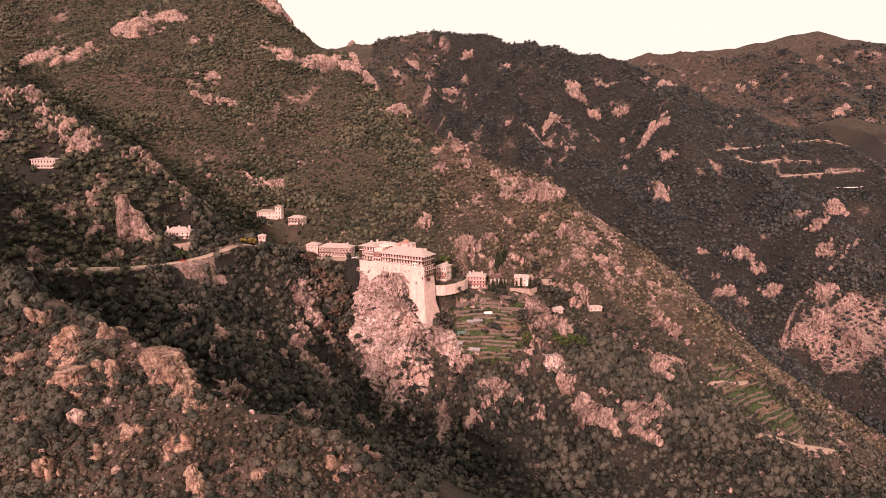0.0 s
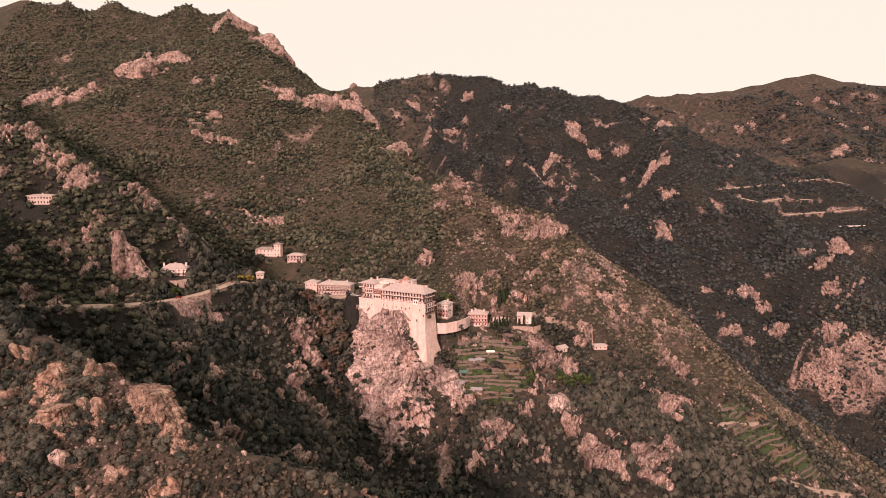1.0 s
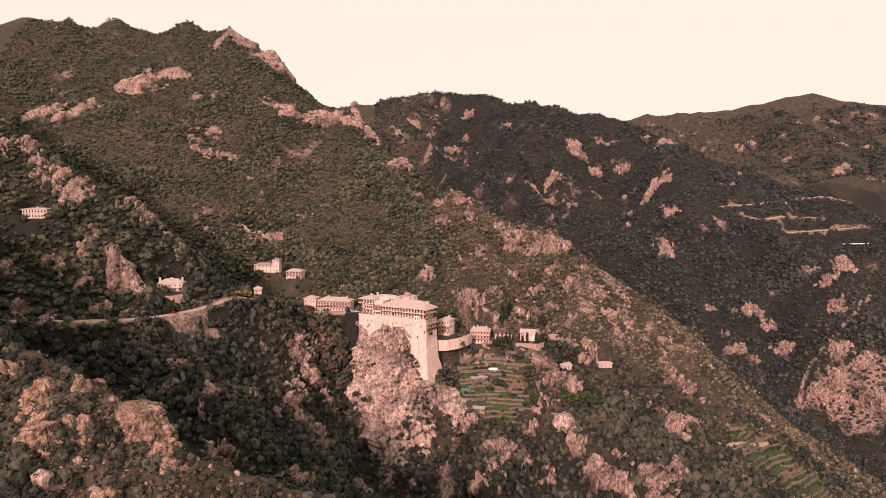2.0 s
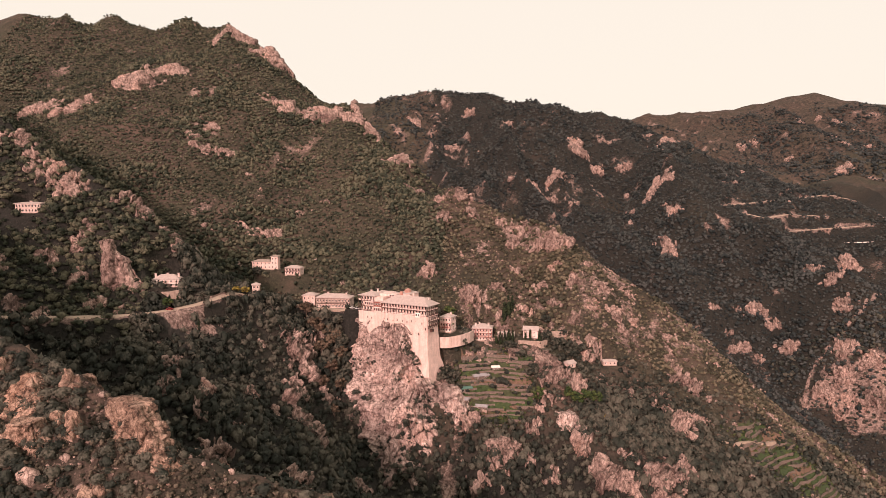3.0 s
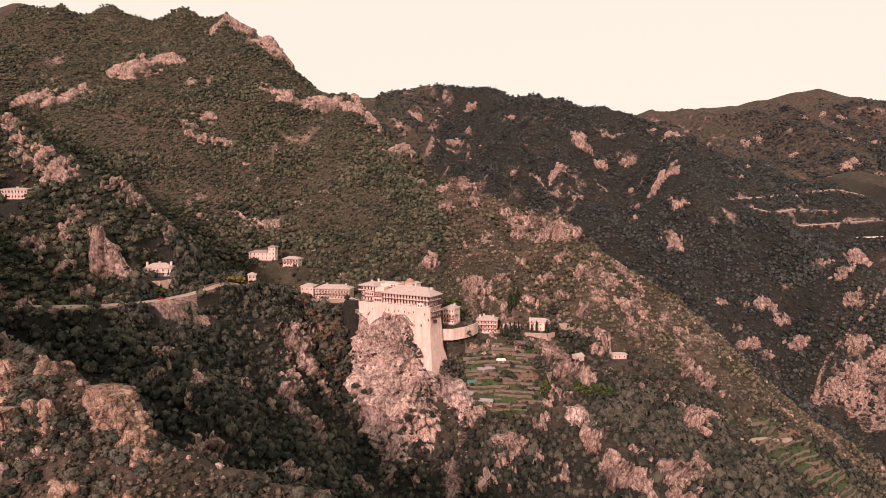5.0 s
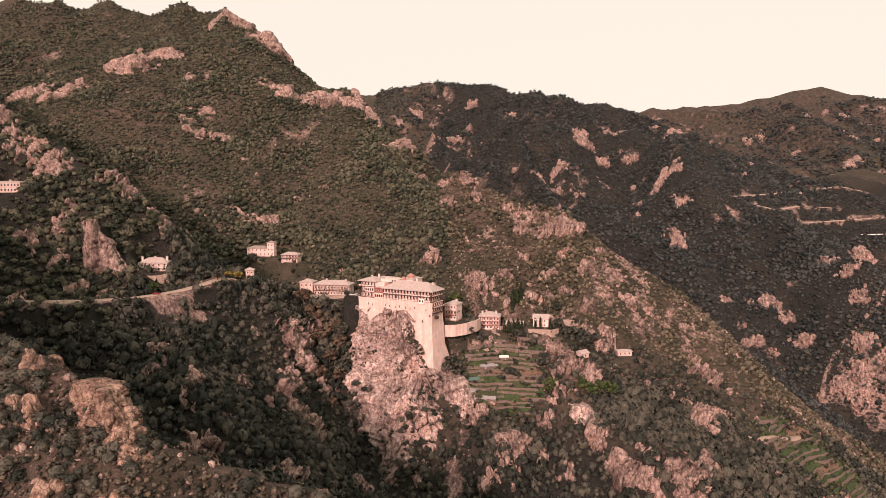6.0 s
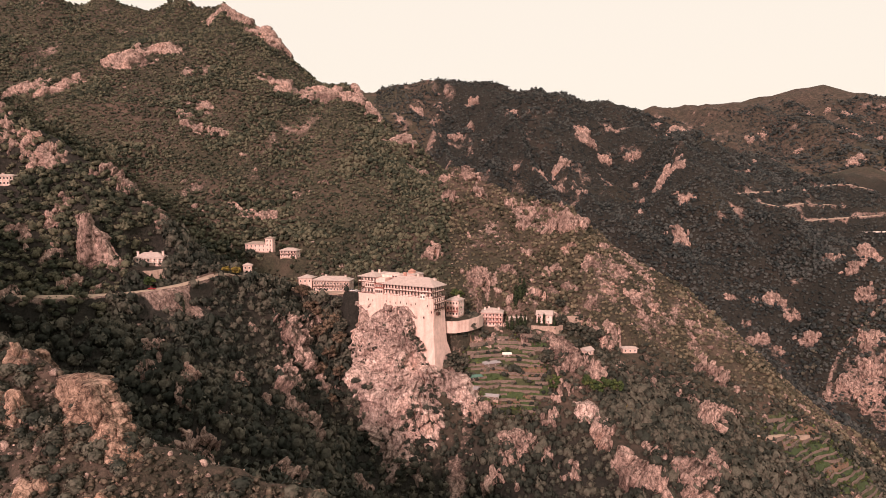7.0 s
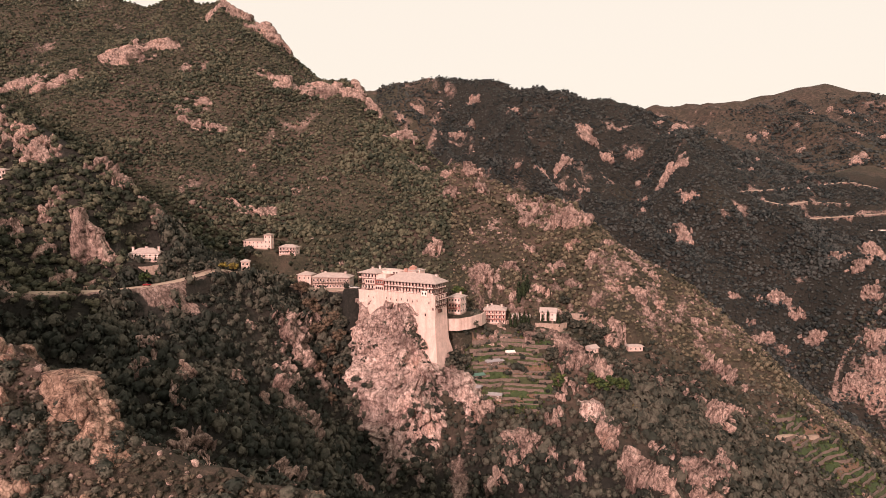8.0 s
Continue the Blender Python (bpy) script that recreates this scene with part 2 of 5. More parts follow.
# crest lines: x, y, z along each, and the fall of the flanks
RIDGES = {
    "main_hill": (0.74, [(-1440, 1520, 452), (-668, 1080, 554), (-591, 1080, 565), (-516, 1080, 555), (-407, 1064, 568), (-362, 1056, 572),
                         (-296, 1024, 545), (-231, 984, 494), (-193, 944, 452), (-141, 896, 427), (-101, 856, 408), (-70, 800, 371),
                         (-34, 768, 354), (-20, 720, 322), (5, 680, 313)]),
    "main_spur": (0.9, [(5, 680, 309), (46, 656, 290), (98, 632, 274), (142, 624, 242), (172, 608, 224), (191, 592, 206),
                         (233, 576, 168), (266, 568, 134), (294, 560, 117), (344, 552, 80), (480, 528, 8)]),
    "rock_spur": (0.95, [(-48, 608, 237), (-42, 552, 221), (-36, 516, 205), (-34, 490, 128), (-28, 448, 92), (-16, 400, 66), (16, 320, 35)]),
    "saddle": (1.0, [(-84, 540, 216), (-80, 520, 209), (-80, 482, 148), (-76, 440, 98)]),
    "garden_spur": (0.62, [(16, 608, 258), (60, 534, 200), (56, 496, 170), (60, 460, 141), (76, 416, 110), (112, 352, 48)]),
    "knoll": (1.0, [(-20, 640, 276), (-16, 576, 250), (-10, 556, 224)]),
    "hut_spur": (0.7, [(98, 632, 274), (120, 560, 200), (123, 530, 174), (132, 480, 136), (144, 416, 88)]),
    "road_foot": (0.85, [(-205, 436, 227), (-172, 452, 227), (-156, 478, 229), (-148, 498, 230), (-138, 510, 228), (-122, 530, 221)]),
    "left_foot": (0.85, [(-232, 448, 232), (-172, 456, 227), (-152, 424, 210), (-127, 392, 183), (-96, 344, 128)]),
    "left_hill": (1.08, [(-880, 768, 560), (-560, 664, 472), (-337, 552, 365), (-302, 536, 345), (-268, 524, 324), (-235, 512, 306),
                         (-210, 512, 291), (-188, 520, 264), (-165, 536, 244), (-144, 525, 234)]),
    "wooded_hump": (1.25, [(-144, 525, 234), (-124, 488, 206), (-104, 452, 178), (-94, 416, 150), (-66, 352, 78)]),
    "near_spur": (0.7, [(-560, 416, 448), (-264, 336, 298), (-172, 288, 250), (-136, 272, 239), (-111, 258, 228), (-84, 242, 221), (-62, 240, 219),
                        (-44, 240, 212), (-20, 240, 191), (8, 240, 162), (56, 240, 110), (160, 240, 16)]),
    "crag_foot": (0.62, [(-134, 250, 231), (-117, 245, 226), (-107, 242, 225), (-98, 239, 221), (-91, 237, 217), (-82, 236, 212)]),
    "back_range": (0.6, [(-2080, 2000, 521), (-720, 1800, 489), (-192, 1680, 526), (-118, 1680, 546), (3, 1680, 553), (94, 1640, 539), (194, 1600, 514),
                         (264, 1560, 496), (338, 1560, 486), (401, 1560, 470), (463, 1480, 437), (491, 1440, 418), (590, 1440, 393),
                         (666, 1360, 346), (710, 1280, 309), (751, 1200, 266), (880, 1080, 180), (1120, 960, 81)]),
    "back_spur": (0.66, [(338, 1560, 480), (277, 1464, 432), (264, 1320, 336), (232, 1184, 240), (192, 1040, 136)]),
    "stony_spur": (0.66, [(463, 1480, 433), (416, 1320, 384), (364, 1184, 316), (344, 1064, 216), (320, 960, 120)]),
    "road_spur": (0.85, [(666, 1360, 341), (608, 1248, 298), (512, 1136, 264), (512, 1032, 237), (528, 920, 210), (524, 840, 152), (512, 768, 56)]),
    "far_range": (0.42, [(-2000, 3120, 448), (-240, 2800, 512), (676, 2560, 573), (747, 2560, 599), (953, 2560, 614), (1055, 2560, 620), (1198, 2560, 650),
                         (1341, 2560, 664), (1465, 2560, 640), (1606, 2560, 621), (2080, 2440, 560), (3360, 2160, 416)]),
    "far_spur": (0.5, [(1341, 2560, 664), (1200, 2160, 480), (1064, 1880, 344), (1000, 1600, 240)]),
}


def flank(x, y, fall, pts, lee=1.0):
    """A ridge's two sides; the far side falls lee times as steeply."""
    best = np.full(x.shape, -1e4)
    for (ax, ay, az), (bx, by, bz) in zip(pts, pts[1:]):
        vx, vy = bx - ax, by - ay
        s = np.clip(((x - ax) * vx + (y - ay) * vy) / (vx * vx + vy * vy), 0, 1)
        d = np.hypot(x - ax - s * vx, y - ay - s * vy)
        steep = fall * np.where(vx * (y - ay) - vy * (x - ax) > 0, lee, 1.0)
        best = np.maximum(best, az + s * (bz - az) - steep * d)
    return best


LEE = {"near_spur": 1.9, "main_hill": 1.7}
# where a crest is worn down: reach, and x, y, depth along it
WORN = {
    "main": (26, [(-720, 1080, 14), (-640, 1080, 16), (-594, 1080, 10), (-500, 1078, 5), (-407, 1064, -7), (-362, 1056, -13), (-333, 1043, -13), (-303, 1028, 2), (-270, 1010, -4), (-237, 990, -2), (-215, 968, 8),
                  (-180, 930, 16), (-141, 896, 9), (-117, 872, 4), (-101, 856, 9), (-78, 815, 20), (-60, 792, 13), (-42, 774, 12), (-28, 752, 34), (-12, 715, 20), (5, 690, 2)]),
    "spur": (16, [(63, 648, 4), (96, 634, 2), (111, 630, 11), (138, 625, 7), (168, 610, 7), (194, 592, 10), (232, 578, 12), (270, 566, 10)]),
    "back": (60, [(-140, 1680, 1), (-110, 1680, 11), (-20, 1680, -4), (95, 1640, 12), (120, 1630, 14), (190, 1600, 7), (205, 1595, 0), (270, 1560, 0), (345, 1560, -1), (380, 1560, 6), (475, 1465, 19), (560, 1440, 32), (645, 1385, 40), (700, 1300, 13)]),
    "far": (90, [(740, 2560, -3), (852, 2560, 18), (908, 2560, 26), (940, 2560, 13), (1100, 2560, -3), (1260, 2560, 7), (1340, 2560, 7), (1420, 2560, -7), (1540, 2560, 2)]),
}


def relief(x, y):
    x, y = np.broadcast_arrays(np.asarray(x, float), np.asarray(y, float))
    soft, acc = 5.5, np.full(x.shape, np.exp(2.0 - 120))
    for name, (fall, pts) in RIDGES.items():
        acc = acc + np.exp(np.clip(flank(x, y, fall, pts, LEE.get(name, 1.0)) / soft, -60, 200) - 120)
    z = soft * (np.log(acc) + 120)
    return np.maximum(z, 0)


# levelled ground: x, y, radius, z
FLATS = [(-88, 553, 20, 216), (-108, 562, 12, 217), (-66, 526, 9, 220), (2, 520, 12, 204.5), (26, 538, 12, 194.5), (44, 534, 9, 198), (61, 530, 10, 198),
         (121, 531, 9, 176.5), (90, 513, 7, 179.5), (-189, 487, 12, 242), (-139, 522, 7, 232), (-152, 628, 16, 238), (-130, 620, 11, 234),
         (-287, 497, 10, 291.5)]
# roads and tracks: half width and x, y, z along each
TRACKS = {
    "valley_road": (4.0, [(-330, 400, 240), (-268, 421, 233), (-230, 432, 231), (-205, 434, 231), (-186, 444, 231), (-176, 453, 231.5), (-164, 467, 232.5), (-157, 482, 234),
                          (-150, 500, 236), (-140, 512, 232), (-124, 535, 224), (-104, 546, 217), (-80, 540, 217), (-68, 528, 219)]),
    "hill_track": (4.0, [(468, 1180, 283), (595, 1262, 289), (694, 1275, 300), (734, 1262, 290)]),
    "hill_track_middle": (3.5, [(500, 1182, 270), (530, 1160, 262), (576, 1186, 267), (659, 1211, 263)]),
    "hill_track_low": (4.0, [(560, 1150, 240), (600, 1164, 242), (659, 1178, 245), (720, 1180, 249)]),
}


GORGE = [(-76, 494, 0), (-64, 476, 0), (-44, 458, 0), (-30, 436, 0)]


def near_line(x, y, pts):
    best, z = np.full(x.shape, 1e9), np.zeros(x.shape)
    for (ax, ay, az), (bx, by, bz) in zip(pts, pts[1:]):
        vx, vy = bx - ax, by - ay
        s = np.clip(((x - ax) * vx + (y - ay) * vy) / (vx * vx + vy * vy), 0, 1)
        d = np.hypot(x - ax - s * vx, y - ay - s * vy)
        z = np.where(d < best, az + s * (bz - az), z)
        best = np.minimum(best, d)
    return best, z


def ease(a):
    a = np.clip(a, 0, 1)
    return a * a * (3 - 2 * a)


def in_garden(x, y):
    return ease(1.6 - 1.6 * np.hypot((x - 33) / 36, (y - 488) / 36)), ease(1.6 - 1.6 * np.hypot((x - 246) / 56, (y - 500) / 34))


def untouched(x, y):
    """The natural slope, before terraces, tracks and yards."""
    z = relief(x, y)
    far = np.clip((y - 560) / 720, 0, 1)
    g1, g2 = in_garden(x, y)
    rough = 1 - 0.25 * np.maximum(g1, g2) - 0.7 * np.exp(-(near_line(x, y, RIDGES["main_hill"][1])[0] / 50) ** 2)
    z = z + rough * (4.0 * (ridged(x / 76, y / 76, 0, 3, 11) - 0.35) * (0.7 + 0.7 * far) + 1.4 * fractal(x / 14, y / 14, 0, 3, 21)) + 8 * far * (ridged(x / 184, y / 184, 0, 2, 5) - 0.3)
    crest = np.minimum(near_line(x, y, WORN["back"][1])[0], near_line(x, y, RIDGES["far_range"][1])[0])
    z = z + 26 * ease((np.hypot(x - 610, y - 1200) - 130) / 120) * ease((y - 900) / 200) * ease(crest / 260) * (ridged(x / 130 + 0.15 * y / 130, y / 420, 0, 2, 6) - 0.3)
    # the gorge that falls away below the monastery's rock
    d, _ = near_line(x, y, GORGE)
    z = z - 14 * np.exp(-(d / 23) ** 2)
    for reach, pts in WORN.values():
        d, depth = near_line(x, y, pts)
        z = z - depth * np.exp(-(d / reach) ** 2)
    return z


def terrace_bend(x, y):
    """How far a terrace's line wanders from the level line."""
    return 4.2 * smooth_noise(x / 24, y / 30, 0, 61) + 0.6 * smooth_noise(x / 8, y / 10, 0, 62) + 0.0028 * (x - 40) ** 2 * (x < 120)


def height(x, y):
    x, y = np.broadcast_arrays(np.atleast_1d(np.asarray(x, float)), np.atleast_1d(np.asarray(y, float)))
    z = untouched(x, y)
    g1, g2 = in_garden(x, y)
    for g, rise in ((g1, 2.2), (g2, 2.4)):
        lev = (z + terrace_bend(x, y)) / rise
        f = lev - np.floor(lev)
        z = z + g * (rise * (np.floor(lev) + ease((f - 0.72) / 0.28)) - z)
    for half, pts in TRACKS.values():
        near = (x > min(p[0] for p in pts) - 30) & (x < max(p[0] for p in pts) + 30) & (y > min(p[1] for p in pts) - 30) & (y < max(p[1] for p in pts) + 30)
        if near.any():
            d, tz = near_line(x[near], y[near], pts)
            k = ease(1.6 - d / half * 0.6 - 0.4 * (d > 1e8))
            z = z.copy()
            z[near] = z[near] + k * (tz - z[near])
    for fx, fy, r, fz in FLATS:
        k = ease((1.35 - np.hypot(x - fx, y - fy) / r) / 0.4)
        z = z + k * (fz - z)
    return z


# bare outcrops: x, y and half width, hill by hill
OUTCROPS = {
    "main": [(-384, 892, 28), (-352, 918, 26), (-492, 868, 24), (-440, 860, 25), (-289, 1013, 26), (-238, 980, 25), (-221, 881, 11), (-185, 871, 25), (-141, 852, 31),
             (-106, 847, 17), (-84, 837, 13), (-52, 773, 14), (-33, 742, 13), (-278, 787, 8), (-262, 771, 12), (-240, 772, 10), (-206, 745, 4), (-120, 703, 5),
             (-160, 675, 10), (-186, 668, 12), (-172, 669, 9)],
    "crest": [(-6, 664, 7), (13, 667, 13), (-2, 640, 9), (22, 648, 7), (48, 643, 7), (68, 636, 6), (83, 623, 14), (97, 621, 12), (57, 623, 6), (119, 606, 6), (105, 588, 9), (58, 594, 6), (76, 584, 8),
              (84, 568, 9), (59, 553, 8), (98, 557, 8), (152, 604, 6), (134, 569, 8), (139, 558, 6), (111, 542, 7), (102, 526, 8), (151, 571, 5), (180, 570, 5), (215, 562, 5), (20, 560, 11), (-15, 568, 8),
              (41, 568, 7), (128, 590, 7), (90, 600, 7)],
    "yard": [(31, 526, 6), (50, 510, 7), (72, 506, 8), (80, 542, 9), (27, 511, 6), (62, 511, 6), (16, 508, 5), (96, 538, 7)],
    "low": [(65, 477, 6), (86, 450, 8), (57, 460, 5), (37, 443, 7), (46, 439, 6), (63, 427, 5), (178, 539, 8), (187, 532, 7), (163, 489, 9), (179, 503, 6), (128, 432, 11), (99, 428, 12), (114, 447, 5),
            (79, 497, 7), (88, 491, 8), (68, 495, 8), (141, 439, 9), (25, 425, 9), (4, 478, 6), (13, 460, 7), (152, 455, 6), (150, 500, 5)],
    "left": [(-332, 537, 9), (-314, 541, 7), (-299, 527, 7), (-282, 523, 7), (-266, 518, 6), (-266, 508, 8), (-256, 512, 4), (-230, 512, 9), (-212, 511, 7), (-296, 516, 6), (-283, 516, 6), (-196, 509, 6),
             (-248, 481, 6), (-286, 462, 6), (-323, 514, 5), (-244, 491, 6), (-191, 506, 4), (-265, 440, 7), (-249, 436, 8), (-220, 452, 6), (-261, 469, 7), (-238, 462, 6), (-204, 447, 5)],
    "hump": [(-111, 508, 4), (-103, 505, 5), (-107, 483, 3), (-94, 496, 4), (-162, 421, 4), (-126, 479, 3), (-106, 437, 3), (-118, 396, 3), (-161, 368, 3), (-82, 485, 4), (-157, 338, 3), (-83, 433, 3), (-52, 427, 4), (-59, 337, 3), (-137, 407, 3),
             (-157, 407, 5), (-139, 398, 5), (-123, 374, 6), (-117, 361, 5), (-103, 495, 9), (-101, 466, 6), (-91, 442, 9), (-112, 365, 3), (-85, 389, 6), (-67, 360, 4), (-56, 328, 3), (-66, 490, 4),
             (-98, 515, 6), (-120, 433, 4)],
    "near": [(-155, 269, 4), (-136, 268, 4), (-168, 261, 5), (-149, 248, 4), (-153, 236, 3), (-86, 216, 3), (-110, 229, 3), (-92, 223, 4), (-63, 220, 3), (-37, 227, 5), (-28, 237, 3), (-43, 247, 3),
             (-172, 300, 4), (-172, 278, 5), (-120, 222, 3), (-134, 215, 4), (-75, 226, 2)],
    "far": [(270, 1430, 26), (287, 1296, 11), (374, 1242, 24), (345, 1099, 17), (376, 1158, 14), (200, 1306, 18), (168, 1257, 18), (352, 1387, 13), (327, 1229, 9), (301, 1387, 12),
            (-66, 1550, 15), (14, 1461, 14), (-34, 1519, 11), (454, 1449, 30), (53, 1575, 13), (134, 1503, 13), (226, 1216, 9)],
    "side": [(517, 976, 18), (509, 923, 17), (499, 877, 15), (475, 829, 17), (425, 794, 20), (454, 803, 18), (445, 773, 18), (396, 951, 7), (419, 938, 15), (431, 918, 12), (428, 870, 15), (377, 876, 9),
             (390, 860, 8), (369, 905, 7), (364, 945, 9), (621, 1084, 20), (490, 800, 16), (480, 760, 18), (364, 877, 8)],
    "rim": [(1275, 2289, 15), (1170, 2130, 14), (1022, 2071, 11), (1051, 1855, 22), (977, 2216, 16), (918, 2159, 15), (1313, 2214, 17), (1256, 2075, 16), (1242, 2332, 11), (1161, 2283, 11), (1196, 2085, 10)],
}


# the sloping gravel yard beside the valley road
YARD = [(-182, 444, 0), (-174, 448, 0), (-166, 452, 0), (-159, 455, 0), (-153, 461, 0)]
SCREE = [(560, 900, 0), (520, 868, 0), (478, 846, 0), (440, 830, 0), (414, 800, 0), (402, 780, 0)]
STRETCH = {"main": 0.45, "crest": 0.62, "low": 0.75, "yard": 0.8, "left": 0.75, "hump": 0.85, "near": 0.7, "far": 0.6, "side": 0.7, "rim": 0.8}


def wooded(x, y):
    """1 under closed evergreen wood (dark fallen leaves, painted shade), 0 in open scrub."""
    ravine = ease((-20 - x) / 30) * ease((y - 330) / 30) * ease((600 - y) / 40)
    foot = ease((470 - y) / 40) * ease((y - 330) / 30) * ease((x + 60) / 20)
    # back: the shade behind the ridge, put into the ground colour
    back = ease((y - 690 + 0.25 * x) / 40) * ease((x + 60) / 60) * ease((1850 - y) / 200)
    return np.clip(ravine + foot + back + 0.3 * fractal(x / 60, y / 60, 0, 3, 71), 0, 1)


def bareness(x, y):
    """0 under closed scrub, 1 on bare rock."""
    n = fractal(x / 30, y / 30, 0, 4, 41, 0.65)
    stony = 0.19 * ease((x + 10) / 60) * ease((700 - y) / 60) * ease((y - 440) / 60) + 0.02 * ease((330 - y) / 40) - 0.16 * ease((560 - y) / 30) * ease((-30 - x) / 30) * ease((y - 340) / 30)
    stony = stony + 0.08 * ease((y - 1100) / 100)
    b = 0.0 + stony + 0.34 * n
    fine = fractal(x / 7, y / 7, 0, 3, 47)
    for hill, rocks in OUTCROPS.items():
        for ox, oy, r in rocks:
            near = (np.abs(x - ox) < 1.6 * r) & (np.abs(y - oy) < 1.6 * r)
            if near.any():
                b[near] = np.maximum(b[near], 0.7 * ease((0.8 - np.hypot(x[near] - ox, (y[near] - oy) / STRETCH[hill]) / r + 0.75 * fine[near]) / 0.4))
    scar = np.hypot((x - 484) / 80, (y - 772) / 62)
    b = np.maximum(b, 0.54 * ease(1.5 - 1.3 * scar + 0.5 * n + 0.3 * fine))
    for half, pts in TRACKS.values():
        d, _ = near_line(x, y, pts)
        b = np.maximum(b, 0.9 * ease((half * 1.6 - d) / 2.0))
    d, _ = near_line(x, y, YARD)
    b = np.maximum(b, 0.85 * ease((7.5 + 4 * fine - d) / 3.0))
    d, _ = near_line(x, y, SCREE)
    b = np.maximum(b, 0.95 * ease((2.6 - d) / 2.0))
    g1, g2 = in_garden(x, y)
    return np.clip(b * (1 - 0.7 * np.maximum(g1, g2)), 0, 1)


# ---- meshes ----
def mesh_from(name, verts, faces, mat, smooth=False, normals=None, tone=None):
    """A mesh from an n x 3 array and an m x 3 or m x 4 array of corner numbers."""
    me = bpy.data.meshes.new(name)
    n, k = faces.shape
    me.vertices.add(len(verts))
    me.vertices.foreach_set("co", np.asarray(verts, np.float32).ravel())
    me.loops.add(n * k)
    me.loops.foreach_set("vertex_index", np.asarray(faces, np.int32).ravel())
    me.polygons.add(n)
    me.polygons.foreach_set("loop_start", np.arange(0, n * k, k, dtype=np.int32))
    me.update(calc_edges=True)
    me.validate()
    if smooth:
        me.polygons.foreach_set("use_smooth", np.ones(n, bool))
    if normals is not None:
        att = me.attributes.new("custom_normal", "FLOAT_VECTOR", "POINT")
        att.data.foreach_set("vector", np.asarray(normals, np.float32).ravel())
    if tone is not None:
        att = me.attributes.new("tone", "FLOAT", "POINT")
        att.data.foreach_set("value", np.asarray(tone, np.float32))
    me.materials.append(mat)
    return me


def steps(*spans):
    out = []
    for a, b, d0, d1 in spans:
        n = max(2, int(round((b - a) / ((d0 + d1) / 2))))
        u = np.linspace(0, 1, n, endpoint=False)
        w = u * d0 + (d1 - d0) * u * u / 2
        out.append(a + (b - a) * w / (d0 + (d1 - d0) / 2))
    return np.concatenate(out + [[spans[-1][1]]])


GX = steps((-4400, -900, 160, 12), (-900, -340, 10, 3.6), (-340, 300, 2.7, 2.7), (300, 370, 3, 3.2), (370, 900, 3.2, 8), (900, 4400, 12, 140))
GY = steps((-1400, 150, 120, 4), (150, 560, 2.7, 2.7), (560, 1120, 3.6, 6.5), (1120, 1850, 6, 9), (1850, 2800, 11, 22), (2800, 4400, 34, 120))
gx, gy = np.meshgrid(GX, GY)
gz = height(gx, gy)
nx, ny = len(GX), len(GY)
idx = np.arange(nx * ny).reshape(ny, nx)
quads = np.stack([idx[:-1, :-1], idx[:-1, 1:], idx[1:, 1:], idx[1:, :-1]], -1).reshape(-1, 4)


me = mesh_from("ground", np.stack([gx, gy, gz], -1).reshape(-1, 3), quads, GROUND, True)
att = me.attributes.new("bare", "FLOAT", "POINT")
att.data.foreach_set("value", bareness(gx, gy).astype(np.float32).ravel())
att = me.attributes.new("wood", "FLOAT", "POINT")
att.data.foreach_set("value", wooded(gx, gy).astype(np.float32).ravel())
att = me.attributes.new("dry", "FLOAT", "POINT")
att.data.foreach_set("value", np.maximum(0.45 * ease((gy - 1850) / 250), 0.42 * ease((330 - gy) / 40)).astype(np.float32).ravel())
ground = tagged(new("ground", me), "steep scrub-covered mountain slopes with bare rock", "ground", kind="structure")


# ---- rock and scrub shapes ----
RNG = np.random.default_rng(7)


def ico(level):
    b = bmesh.new()
    bmesh.ops.create_icosphere(b, subdivisions=level, radius=1)
    v = np.array([p.co[:] for p in b.verts])
    f = np.array([[p.index for p in q.verts] for q in b.faces])
    b.free()
    return v, f


ICO1, ICO2 = ico(1), ico(2)


def chunk(base, cuts=9, tall=1.0):
    """An angular boulder: a ball trimmed by planes."""
    v = base[0].copy()
    for _ in range(cuts):
        n = RNG.normal(size=3)
        n /= np.linalg.norm(n)
        over = np.maximum(v @ n - RNG.uniform(0.4, 0.75), 0)
        v = v - over[:, None] * n
    v += RNG.normal(scale=0.03, size=v.shape)
    return v * (RNG.uniform(0.8, 1.3), RNG.uniform(0.7, 1.1), tall * RNG.uniform(0.8, 1.3)), base[1]


